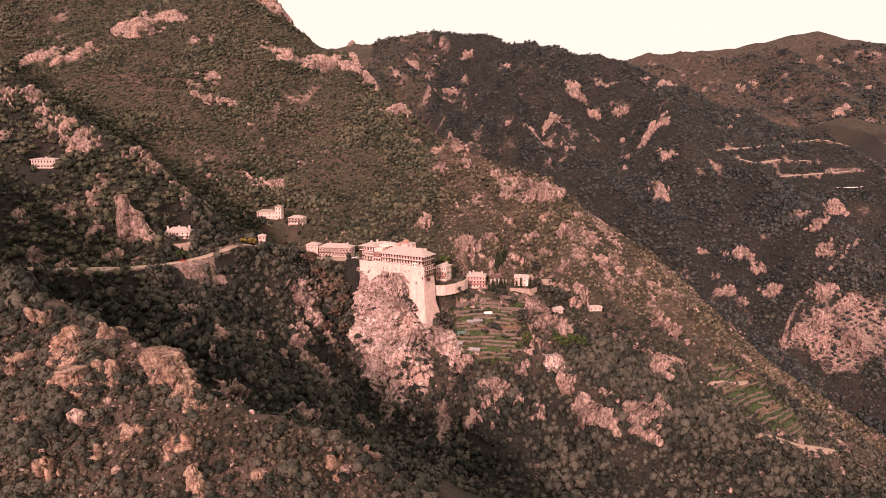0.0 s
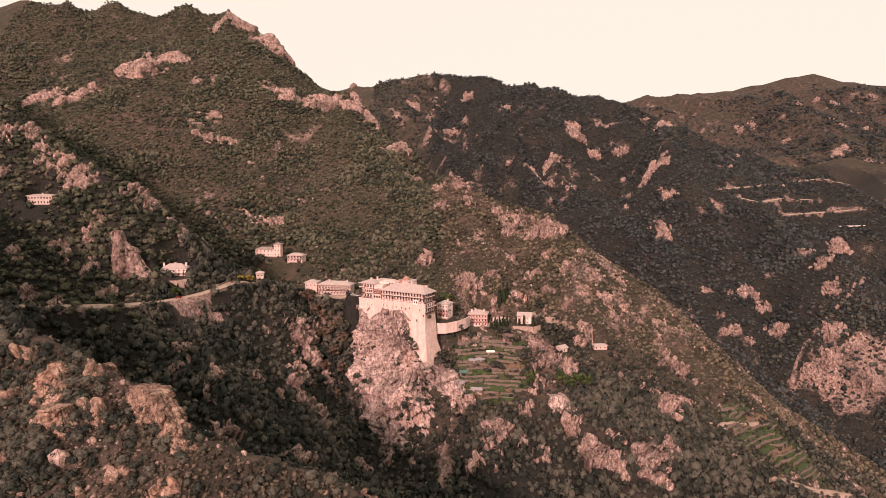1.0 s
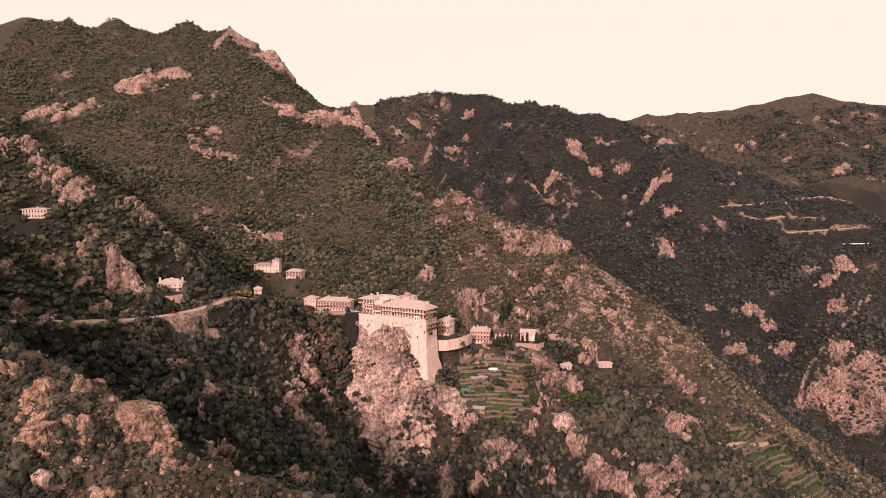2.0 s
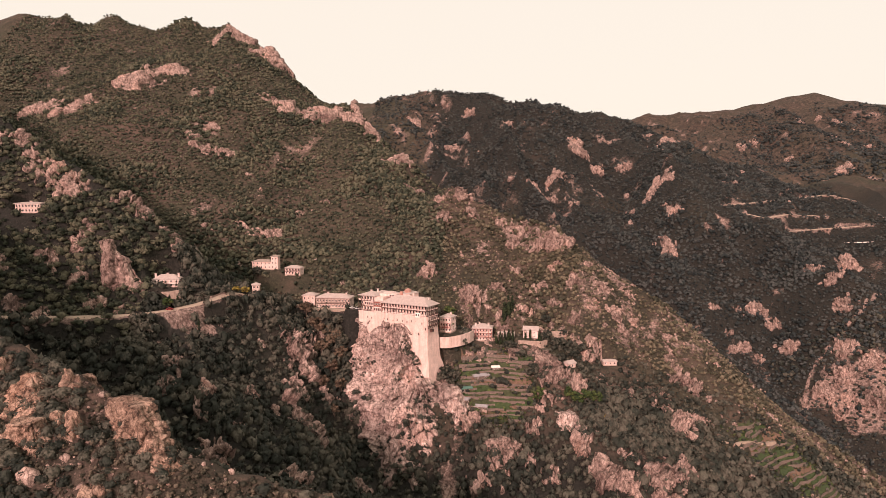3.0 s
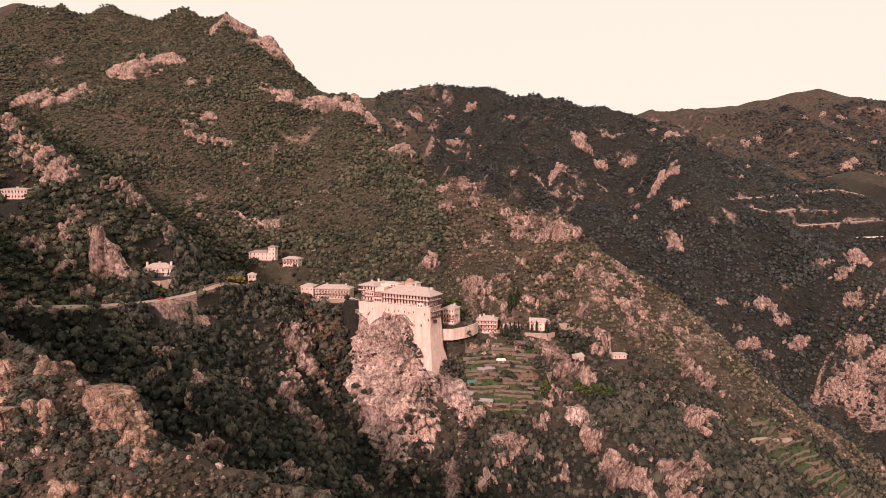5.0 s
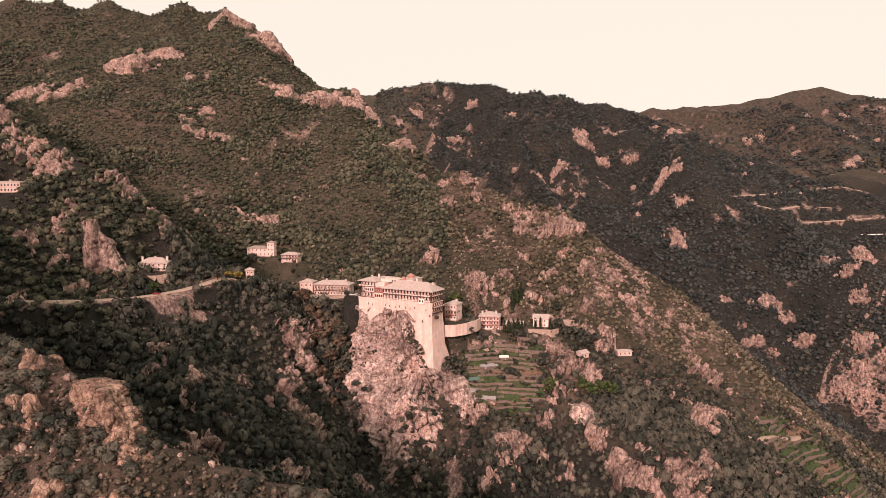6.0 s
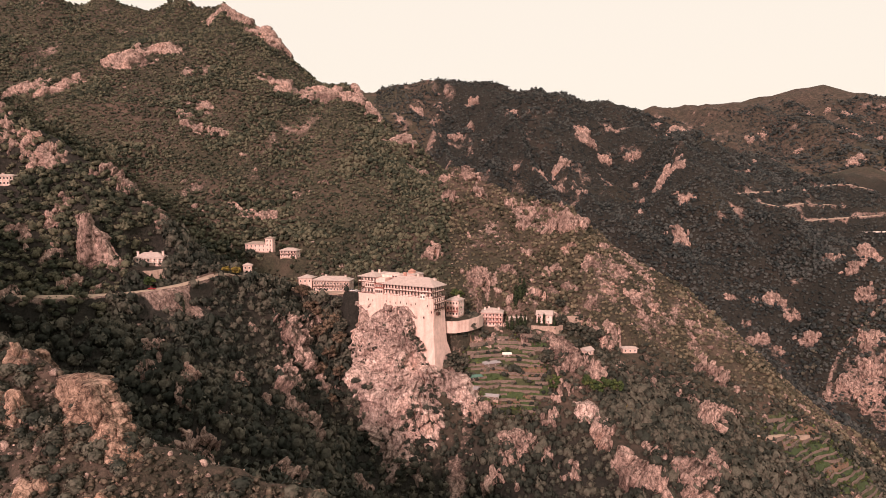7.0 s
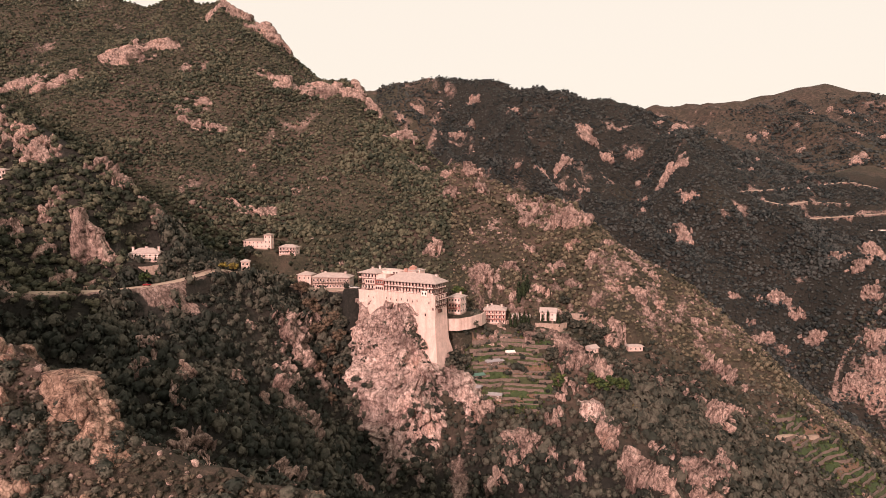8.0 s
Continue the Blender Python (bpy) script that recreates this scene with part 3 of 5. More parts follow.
def bush(leaves, size=0.36, base=None, lobes=4):
    """A ragged crown: a lobed core, open below, and leaf sprays standing off it; normals point outward, as a leafy mass takes the light."""
    v, f = base or ICO1
    f = f[v[f][:, :, 2].mean(1) > -0.4]
    knobs = RNG.normal(size=(lobes, 3))
    knobs[:, 2] = np.abs(knobs[:, 2]) * 0.8
    knobs /= np.linalg.norm(knobs, axis=1, keepdims=True)

    def reach(d):
        return 0.58 + 0.42 * np.max(np.clip(d @ knobs.T, 0, 1) ** 3, axis=-1)

    def facing(d):
        near = knobs[np.argmax(d @ knobs.T, axis=-1)]
        n = d + 0.6 * (d - 0.75 * near) + RNG.normal(scale=0.12, size=d.shape)
        return n / np.linalg.norm(n, axis=-1, keepdims=True)

    core = v * (0.86 * reach(v) * RNG.uniform(0.8, 1.08, len(v)))[:, None]
    vs, ns, fs, n0 = [core], [facing(v)], [f], len(v)
    for _ in range(leaves):
        d = RNG.normal(size=3)
        d[2] = abs(d[2]) * 0.9 - 0.2
        d /= np.linalg.norm(d)
        c = d * reach(d[None])[0] * RNG.uniform(0.82, 1.18)
        a = np.cross(d, RNG.normal(size=3))
        a /= np.linalg.norm(a)
        e = np.cross(d, a) + d * RNG.uniform(-0.5, 0.7)
        s = size * RNG.uniform(0.6, 1.2)
        vs.append(np.array([c - a * s, c + a * s * 0.9 - e * s * 0.4, c + e * s]))
        n = facing(np.repeat(d[None], 3, 0)) + RNG.normal(scale=0.34, size=3)
        ns.append(n / np.linalg.norm(n, axis=1, keepdims=True))
        fs.append(np.array([[n0, n0 + 1, n0 + 2]]))
        n0 += 3
    return np.concatenate(vs), np.concatenate(fs), np.concatenate(ns)


def scatter(name, kinds, place, size, squash, mat):
    """One mesh of many shapes: kinds are templates, place is n x 3, size is n."""
    vs, fs, ns, ts, n0 = [], [], [], [], 0
    pick = RNG.integers(0, len(kinds), len(place))
    for k, (v, f, *nv) in enumerate(kinds):
        sel = np.nonzero(pick == k)[0]
        if not len(sel):
            continue
        a = RNG.uniform(0, 2 * np.pi, len(sel))
        c, s = np.cos(a)[:, None], np.sin(a)[:, None]

        def turned(w, sq):
            x = w[None, :, 0] * c - w[None, :, 1] * s
            y = w[None, :, 0] * s + w[None, :, 1] * c
            return np.stack([x, y, np.broadcast_to(w[None, :, 2], x.shape) * sq], -1)

        p = turned(v, squash[sel][:, None]) * size[sel][:, None, None] + place[sel][:, None, :]
        vs.append(p.reshape(-1, 3))
        if nv:
            ns.append(turned(nv[0], 1.0).reshape(-1, 3))
        ts.append(np.repeat(RNG.uniform(0, 1, len(sel)), len(v)))
        fs.append((f[None] + (n0 + np.arange(len(sel)) * len(v))[:, None, None]).reshape(-1, 3))
        n0 += len(sel) * len(v)
    return mesh_from(name, np.concatenate(vs), np.concatenate(fs), mat, bool(ns), np.concatenate(ns) if ns else None, np.concatenate(ts))


# each outcrop: jointed blocks that break out of the slope, with gaps between them
def rock_outcrop(x, y, r, hill):
    r = r * {"crest": 0.85, "low": 1.2, "hump": 1.4, "side": 0.85}.get(hill, 1.1)
    stretch = STRETCH[hill] * 1.15
    n = int(np.clip(r * 3.6, 22, 46))
    q = np.linspace(-1.25, 1.25, n)
    a, b = np.meshgrid(q, q)
    px, py = x + a * r, y + b * r * stretch
    # the joints run steeply: blocks are narrower across the slope than along it
    cell = max(1.7, r * 0.2)
    k = int(np.clip((2.5 * r) ** 2 * stretch / cell ** 2 / 1.5, 12, 80))
    seeds = RNG.uniform(-1.25, 1.25, (k, 2))
    wa, wb = 0.09 * fractal(a * 3 + x, b * 3 + y, 0, 2, 3), 0.09 * fractal(a * 3 - x, b * 3 + y, 0, 2, 4)
    dist = np.hypot(a[..., None] + wa[..., None] - seeds[:, 0], (b + wb)[..., None] * 0.7 - seeds[:, 1] * 0.7)
    near = dist.argmin(-1)
    two = np.sort(dist, -1)
    crack = ease((two[..., 1] - two[..., 0]) / 0.07)
    sx, sy = x + seeds[:, 0] * r, y + seeds[:, 1] * r * stretch
    proud = 0.78 - np.hypot(seeds[:, 0], seeds[:, 1]) + 0.75 * fractal(sx / (0.5 * r), sy / (0.5 * r), 0, 2, 9) + RNG.uniform(-0.3, 0.2, k)
    lift = np.where(proud > 0, 0.22 + 0.45 * np.minimum(proud, 0.9) + RNG.uniform(0, 0.3, k), -0.35)
    ta, tb = RNG.normal(0, 0.3, k), RNG.normal(-0.35, 0.25, k)
    h = lift[near] + (lift[near] > 0) * (ta[near] * (a - seeds[near, 0]) + tb[near] * (b - seeds[near, 1]))
    h = np.where(h > 0, h * (0.35 + 0.65 * crack), h) + 0.07 * fractal(px / 1.9, py / 1.9, 0, 2, 15)
    rim = np.maximum(np.abs(a), np.abs(b))
    h = h - 1.2 * ease((rim - 1.05) / 0.2)
    reach = min(r, 6 + 0.4 * r) * {"main": 0.5, "far": 0.75, "rim": 0.7, "left": 0.75, "yard": 0.5, "hump": 1.2, "near": 1.2, "crest": 1.05, "low": 1.2}.get(hill, 1.0)
    pz = height(px, py)
    gx_, gy_ = height(px + 2, py) - height(px - 2, py), height(px, py + 2) - height(px, py - 2)
    nrm = np.stack([-gx_ / 4, -gy_ / 4, np.ones_like(gx_)], -1)
    nrm /= np.linalg.norm(nrm, axis=-1, keepdims=True)
    p = np.stack([px, py, pz], -1) + nrm * (h * reach)[..., None]
    ids = np.arange(n * n).reshape(n, n)
    f = np.stack([ids[:-1, :-1], ids[:-1, 1:], ids[1:, 1:], ids[1:, :-1]], -1).reshape(-1, 4)
    # only what stands clear of the ground, with a skirt below it
    f = f[h.ravel()[f].max(1) > -0.12]
    used, f = np.unique(f, return_inverse=True)
    me = mesh_from("rock_outcrop", p.reshape(-1, 3)[used], f.reshape(-1, 4), ROCK_WARM if hill == "near" else ROCK)
    tagged(new("rock_outcrop", me), OUTCROP_LABEL[hill], "rock", "outcrops of the " + hill + " slope")


OUTCROP_LABEL = {
    "main": "pale pinkish rock outcrop on the scrub-covered mountain face",
    "crest": "weathered pinkish rock outcrop along the descending ridge",
    "low": "broken pale cliff outcrop among dark trees below the gardens",
    "yard": "bare pinkish rock between the houses and gardens",
    "left": "jagged tan rock outcrop on the dark scrub hillside",
    "hump": "grey-pink boulder outcrop in dense green wood",
    "near": "ochre stained rock outcrop on the close bushy spur",
    "far": "pale rocky outcrop on the shaded far mountainside",
    "rim": "pale boulder outcrop on a distant grassy mountain range",
    "side": "pinkish broken cliff outcrop beside the scree gully",
}
for hill, rocks in OUTCROPS.items():
    for ox, oy, r in rocks:
        rock_outcrop(ox, oy, r, hill)


def candidates(x0, x1, y0, y1, gap):
    gx_, gy_ = np.meshgrid(np.arange(x0, x1, gap), np.arange(y0, y1, gap))
    x, y = gx_.ravel(), gy_.ravel()
    return x + RNG.uniform(-0.5, 0.5, len(x)) * gap, y + RNG.uniform(-0.5, 0.5, len(x)) * gap


def built_over(x, y):
    hit = np.zeros(len(x), bool)
    for fx, fy, r, _ in FLATS:
        hit |= np.hypot(x - fx, y - fy) < r * 0.8
        hit |= (np.hypot(x - fx, y - fy + 10) < r * 0.95) & (RNG.uniform(0, 1, len(x)) < 0.85)
    for half, pts in TRACKS.values():
        hit |= near_line(x, y, pts)[0] < half * 1.25
    hit |= (near_line(x, y, YARD)[0] < 6) & (RNG.uniform(0, 1, len(x)) < 0.9)
    below = near_line(x, y + 6, TRACKS["valley_road"][1])[0] < 6.5
    hit |= below & (RNG.uniform(0, 1, len(x)) < 0.3)
    g1, g2 = in_garden(x, y)
    hit |= np.maximum(g1, g2) > RNG.uniform(0.3, 1.3, len(x))
    u, v = (x + 63.6) * 0.8725 - (y - 512) * 0.4886, (x + 63.6) * 0.4886 + (y - 512) * 0.8725
    hit |= (u > -1) & (u < 60) & (v > -10) & (v < 18)
    return hit


def scrub(name, zone, gap, size, kinds, label, bare_limit=0.42, mat=None, tall=(0.75, 1.15), clump=0.0, grain=16.0):
    x, y = candidates(*zone, gap)
    b = bareness(x, y) + clump * np.clip(0.25 - 0.9 * fractal(x / grain, y / grain, 0, 3, 83), 0, 1)
    ok = ((b < bare_limit + RNG.uniform(-0.16, 0.22, len(x))) | (RNG.uniform(0, 1, len(x)) < 0.13)) & ~built_over(x, y)
    x, y = x[ok], y[ok]
    # steep banks carry as many bushes for their face as the gentle slopes
    steep = np.hypot(height(x + 1.5, y) - height(x - 1.5, y), height(x, y + 1.5) - height(x, y - 1.5)) / 3
    for more in (1.25, 2.0, 3.0):
        sel = steep > more * RNG.uniform(0.85, 1.15, len(steep))
        x = np.concatenate([x, x[sel] + RNG.uniform(-0.7, 0.7, sel.sum()) * gap])
        y = np.concatenate([y, y[sel] + RNG.uniform(-0.7, 0.7, sel.sum()) * gap])
        steep = np.concatenate([steep, np.zeros(sel.sum())])
    z = height(x, y)
    away = height(x, y + 6) - z
    ok = away > -3.5 * RNG.uniform(0.3, 1.5, len(x))
    x, y, z = x[ok], y[ok], z[ok]
    vary = 0.75 + 0.5 * ease(0.5 + fractal(x / 40, y / 40, 0, 2, 77))
    s = size * vary * RNG.uniform(0.55, 1.25, len(x))
    sq = RNG.uniform(*tall, len(x))
    me = scatter(name, kinds, np.stack([x, y, z + 0.3 * s], -1), s, sq, mat or MAQUIS)
    return tagged(new(name, me), label, "scrub", kind="stuff")


CLOSE = [bush(80, 0.2, ICO2, 9) for _ in range(8)]
TUFT = [bush(9, 0.42) for _ in range(6)]
FINE = [bush(30, 0.27, ICO1, 7) for _ in range(10)]
MIDDLE = [bush(7, 0.44) for _ in range(10)]
COARSE = [bush(6, 0.45) for _ in range(8)]
scrub("scrub", (-205, 30, 195, 285), 3.3, 2.3, CLOSE, "dark green bushes on the close stony spur", 0.4, EVERGREEN, clump=0.8)
scrub("heath", (-205, 30, 195, 280), 1.9, 1.2, TUFT, "low grey-brown heath and tufts on the close spur", 0.5, HEATH, clump=0.3, grain=5.0)
scrub("woodland", (-190, -2, 285, 545), 4.2, 3.5, FINE, "dense dark evergreen wood on the ravine slopes", 0.42, EVERGREEN, tall=(0.9, 1.6))
scrub("woodland", (-300, -190, 285, 425), 4.3, 3.5, FINE, "dense dark evergreen wood in the upper ravine", 0.42, EVERGREEN, tall=(0.9, 1.5))
scrub("woodland", (-420, -190, 425, 545), 3.9, 2.9, FINE, "olive scrub on the rocky hillside above the road", 0.42)
scrub("woodland", (-2, 380, 535, 640), 3.1, 2.3, MIDDLE, "dense olive-brown scrub and low trees below the ridge", 0.48, CREST_SCRUB)
scrub("woodland", (-2, 400, 470, 535), 3.3, 2.9, MIDDLE, "dark evergreen trees on the lower slope beside the gardens", 0.48, EVERGREEN)
scrub("woodland", (-2, 380, 345, 470), 4.2, 3.4, FINE, "dark evergreen wood in the ravine below the gardens", 0.42, EVERGREEN, tall=(0.9, 1.6))
scrub("woodland", (-620, -2, 545, 1110), 3.4, 2.75, MIDDLE, "dense olive-green scrub covering the mountain face")
scrub("woodland", (-2, 130, 640, 705), 3.6, 2.1, MIDDLE, "olive-brown scrub along the ridge crest", 0.5, CREST_SCRUB)
scrub("woodland", (380, 660, 480, 660), 5.2, 3.4, COARSE, "dark scrub on the lower valley side", 0.38, MAQUIS_SHADE_HAZE)
scrub("woodland", (400, 580, 700, 860), 6.2, 2.9, MIDDLE, "dark shrubs dotted over the bare valley side", 0.95, EVERGREEN, clump=0.5)
scrub("woodland", (140, 900, 660, 1340), 5.2, 3.4, COARSE, "dark scrub and trees on the shaded far slope", 0.38, MAQUIS_SHADE_HAZE)
scrub("woodland", (-160, 960, 1340, 1800), 6.4, 3.7, COARSE, "dark scrub below the shaded far mountain crest", 0.38, MAQUIS_SHADE_HAZE)
scrub("woodland", (-2, 140, 705, 1340), 5.2, 3.4, COARSE, "dark scrub in the shaded valley behind the ridge", 0.38, MAQUIS_SHADE_HAZE)
scrub("woodland", (950, 1900, 1820, 2330), 9.5, 5.2, COARSE, "close dark scrub on the flank of the farthest range", 0.5, MAQUIS_SHADE_HAZE)
scrub("woodland", (300, 1900, 1820, 2420), 14, 4.6, COARSE, "dark scrub on the farthest mountain range", 0.3, MAQUIS_SHADE_HAZE)


scrub("woodland", (86, 185, 456, 522), 4.2, 3.6, FINE, "dark evergreen trees below the white hut", 0.7, EVERGREEN, tall=(0.9, 1.5))


def boulders(zone, gap, size, limit):
    x, y = candidates(*zone, gap)
    b = bareness(x, y)
    ok = (b > limit + RNG.uniform(-0.15, 0.2, len(x))) & ~built_over(x, y)
    x, y = x[ok], y[ok]
    s = size * RNG.lognormal(0, 0.5, len(x))
    me = scatter("boulders", [chunk(ICO1, 14, 1.0) for _ in range(10)], np.stack([x, y, height(x, y) - 0.1 * s], -1), s, RNG.uniform(0.5, 1.1, len(x)), ROCK)
    tagged(new("boulders", me), "scattered pale pinkish boulders among bushes", "rock", kind="stuff")


boulders((-200, 30, 195, 275), 1.9, 0.5, 0.02)
boulders((-200, 30, 195, 275), 4.4, 1.1, 0.1)
boulders((-340, 0, 345, 700), 5.2, 1.3, 0.3)
boulders((0, 330, 400, 700), 4.2, 1.6, 0.26)
boulders((-600, 200, 700, 1100), 11, 2.6, 0.4)
boulders((-420, 900, 900, 1800), 19, 4.6, 0.4)


def garden_plants():
    """Shrubs and vegetable rows that half hide the terrace walls."""
    x, y = candidates(-6, 285, 448, 532, 1.7)
    g1, g2 = in_garden(x, y)
    ok = np.maximum(g1, g2 * 0.8) * ease(0.75 + 0.9 * fractal(x / 11, y / 5, 0, 2, 91)) > RNG.uniform(0.02, 0.65, len(x))
    x, y = x[ok], y[ok]
    s = RNG.uniform(0.4, 1.3, len(x)) * np.where(RNG.uniform(0, 1, len(x)) < 0.12, 1.9, 1.0)
    tagged(new("garden_plants", scatter("garden_plants", TUFT, np.stack([x, y, height(x, y) + 0.2], -1), s, np.full(len(x), 0.9), GARDEN_LEAVES)), "low green garden plants on the terraces", "plants", kind="stuff")


garden_plants()


# ---- the monastery's rock and the crags of the close spur ----
def columns(x, y, z, seed):
    """Steep jointed blocks: how proud each stands, with its own tilt, and the distance from its joints."""
    ix, iy, iz = (np.floor(a).astype(np.int64) for a in (x, y, z))
    first, second, proud = np.full(x.shape, 9.0), np.full(x.shape, 9.0), np.zeros(x.shape)
    for dx in (-1, 0, 1):
        for dy in (-1, 0, 1):
            for dz in (-1, 0, 1):
                jx, jy, jz = ix + dx, iy + dy, iz + dz
                px, py, pz = (j + 0.5 + 0.45 * lattice(jx, jy, jz, seed + s) for s, j in enumerate((jx, jy, jz)))
                d = np.sqrt((px - x) ** 2 + (py - y) ** 2 + (pz - z) ** 2)
                closer = d < first
                second = np.where(closer, first, np.minimum(second, d))
                tilt = 0.7 * lattice(jx, jy, jz, seed + 6) * (x - px) + 0.7 * lattice(jx, jy, jz, seed + 7) * (y - py)
                proud = np.where(closer, lattice(jx, jy, jz, seed + 5) + tilt, proud)
                first = np.minimum(first, d)
    return proud, second - first


def crag(name, label, origin, yaw, levels, around, up, rough, mat, seed, flute=7.0, blocks=0.5, power=0.65):
    """A tower of rock: levels are (z, centre x, centre y, half length, half depth) from the foot up; the flanks are fluted and broken."""
    lv = np.array(levels, float)
    z = np.linspace(lv[0, 0], lv[-1, 0], up)
    cx, cy, ra, rb = (np.interp(z, lv[:, 0], lv[:, i])[:, None] for i in (1, 2, 3, 4))
    a = np.linspace(0, 2 * np.pi, around, endpoint=False)[None, :]
    ca, sa = np.cos(a), np.sin(a)
    ex, ey = np.sign(ca) * np.abs(ca) ** power, np.sign(sa) * np.abs(sa) ** power
    x, y, zz = cx + ra * ex, cy + rb * ey, np.broadcast_to(z[:, None], (up, around)).copy()
    push = ridged(x / (1.9 * flute), y / (1.9 * flute), zz / (flute * 7), 2, seed, 0.5) * rough * 0.9 + fractal(x / 19, y / 19, zz / 24, 2, seed + 8) * rough * 0.8
    step = smooth_noise(x / 9, y / 9, zz / 5, seed + 20)
    push = push + rough * 0.3 * np.sign(step) * ease(np.abs(step) * 6)
    lean = 0.3 * smooth_noise(x / flute, y / flute, zz / flute, seed + 26)
    for sp, k in ((flute, 1.0), (flute * 0.42, 0.5), (flute * 0.2, 0.22)):
        proud, gap = columns(x / sp + lean, y / sp + lean + 0.05 * zz / sp, zz / (sp * 3.4), seed + 28)
        push = push + rough * blocks * k * (0.95 * proud - 0.9 * (1 - np.clip(gap / 0.08, 0, 1)))
    length = np.hypot(ex / ra, ey / rb)
    x, y = x + push * (ex / ra) / length, y + push * (ey / rb) / length
    zz = zz + rough * 0.5 * fractal(x / 9, y / 9, zz / 9, 2, seed + 30)
    rings = [np.stack([x, y, zz], -1)]
    for s in (0.75, 0.5, 0.25, 0.02):
        tx, ty = cx[-1] + (x[-1] - cx[-1]) * s, cy[-1] + (y[-1] - cy[-1]) * s
        rings.append(np.stack([tx, ty, zz[-1] + (1 - s) * 0.6 + rough * 0.35 * fractal(tx / 5, ty / 5, 0, 3, seed + 40)], -1)[None])
    p = np.concatenate(rings)
    m, n = p.shape[:2]
    ids = np.arange(m * n).reshape(m, n)
    nxt = np.roll(ids, -1, 1)
    f = np.stack([ids[:-1], nxt[:-1], nxt[1:], ids[1:]], -1).reshape(-1, 4)
    me = mesh_from(name, p.reshape(-1, 3), f, mat)
    ob = tagged(new(name, me), label, "rock")
    ob.matrix_world = pose(*origin, 0, 0, yaw)
    return ob, p.reshape(-1, 3)


MON = pose(-63.6, 512, 200, 0, 0, -29.25)
pinnacle, rock_points = crag("rock_pinnacle", "tall fluted pinkish cliff carrying the monastery walls", (-63.6, 512, 200), -29.25,
                             [(-98, 36, -24, 52, 36), (-74, 35, -17, 46, 29), (-58, 33, -11, 43, 25), (-46, 31, -7, 40, 22), (-34, 28.5, -4, 36, 19), (-25, 27.2, -1.8, 34, 16), (-18, 25, 0.4, 31.5, 13.4), (-10, 22.5, 3, 28, 10.8),
                              (-2, 20.8, 4.2, 24.5, 9.8), (6, 20, 5.0, 21, 8.6), (10, 20, 5.6, 18.5, 7.4), (14.5, 19, 6.2, 15, 6.2)], 330, 180, 3.4, ROCK_PALE, 5, 8.5, 1.05, 0.5)
flat_crag, flat_points = crag("rock_crag", "flat-topped ochre crag with shrubs in its cracks", (-106, 252, 200), -32,
     [(-14, 27, -10, 12, 9), (2, 22, -8, 11.5, 8), (12, 17, -5.5, 11.5, 7), (20, 10, -2.6, 11, 5.8), (27, 3, -0.5, 9.6, 4.8), (32, -1.2, 0, 8.6, 4.4), (35.5, -2.2, 0, 8.0, 4)], 240, 130, 1.05, ROCK_WARM, 15, 3.6, 1.2, 0.5)
crag("rock_crag", "split ochre crag below the flat-topped crag", (-139, 245, 213), -20,
     [(-12, 4, -4, 10, 6), (4, 2.5, -2, 7.5, 4.6), (13, 0.5, -0.5, 5.6, 3.6), (18.5, -0.5, 0, 4, 2.6)], 130, 70, 1.0, ROCK_WARM, 19, 2.6, 1.2)
crag("rock_crag", "leaning ochre fin of rock beside the split crag", (-125.5, 247, 216), -30,
     [(-10, 3.5, -3, 5, 3.4), (5, 1.5, -1, 3.8, 2.6), (13, 0, 0, 2.6, 1.9), (18, -0.8, 0, 1.4, 1.1)], 90, 50, 0.7, ROCK_WARM, 41, 2.0, 1.2)
crag("rock_crag", "small leaning ochre fin of rock on the close spur", (-131, 249, 216), -25,
     [(-10, 3, -3, 4.4, 3), (5, 1.2, -1, 3.2, 2.2), (12, 0, 0, 2.2, 1.6), (16.5, -0.6, 0, 1.1, 0.9)], 90, 50, 0.7, ROCK_WARM, 43, 2.0, 1.2)
crag("rock_crag", "slanting broken ochre slab above the split crag", (-150, 265, 225), -28,
     [(-12, 4, -5, 13, 8), (4, 1.5, -1.5, 10, 5.5), (11, -1.5, 0.5, 6.5, 3.6), (15.5, -3.5, 1.5, 3, 2)], 130, 60, 1.1, ROCK_WARM, 23, 3.0, 1.2)
crag("rock_crag", "pale pointed boulder spires on the close spur", (-83, 212, 197), -10,
     [(-8, 0, -1, 4.6, 3.4), (2, 0, 0, 3.4, 2.6), (7, -0.6, 0.4, 2.0, 1.6), (11.5, -1.0, 0.6, 0.8, 0.7)], 80, 44, 0.7, ROCK_WARM, 47, 2.0, 1.1)
crag("rock_crag", "pale pointed boulder on the close spur", (-61, 218, 196), 15,
     [(-8, 0, -1, 3.6, 2.8), (2, 0, 0, 2.5, 2.0), (7, 0.5, 0.4, 1.1, 0.9)], 70, 36, 0.6, ROCK_WARM, 53, 2.0, 1.1)
crag("rock_crag", "long pale cliff edge falling along the close spur", (-30, 233, 186), -48,
     [(-14, 2, -4, 17, 8), (0, 1, -1, 14, 5), (7, -1.5, 0, 11, 3.4), (12, -5, 0.6, 6, 2)], 170, 60, 1.2, ROCK_WARM, 59, 3.4, 1.1)
crag("rock_crag", "blocky grey-pink crag on the edge of the close spur", (-134, 275, 224), -12,
     [(-8, 1, -2, 7, 4.5), (4, 0.5, -0.5, 5, 3.4), (10, 0, 0, 3.6, 2.4), (14, -0.6, 0.3, 2.2, 1.6)], 100, 50, 0.8, ROCK_WARM, 61, 2.6, 1.1)
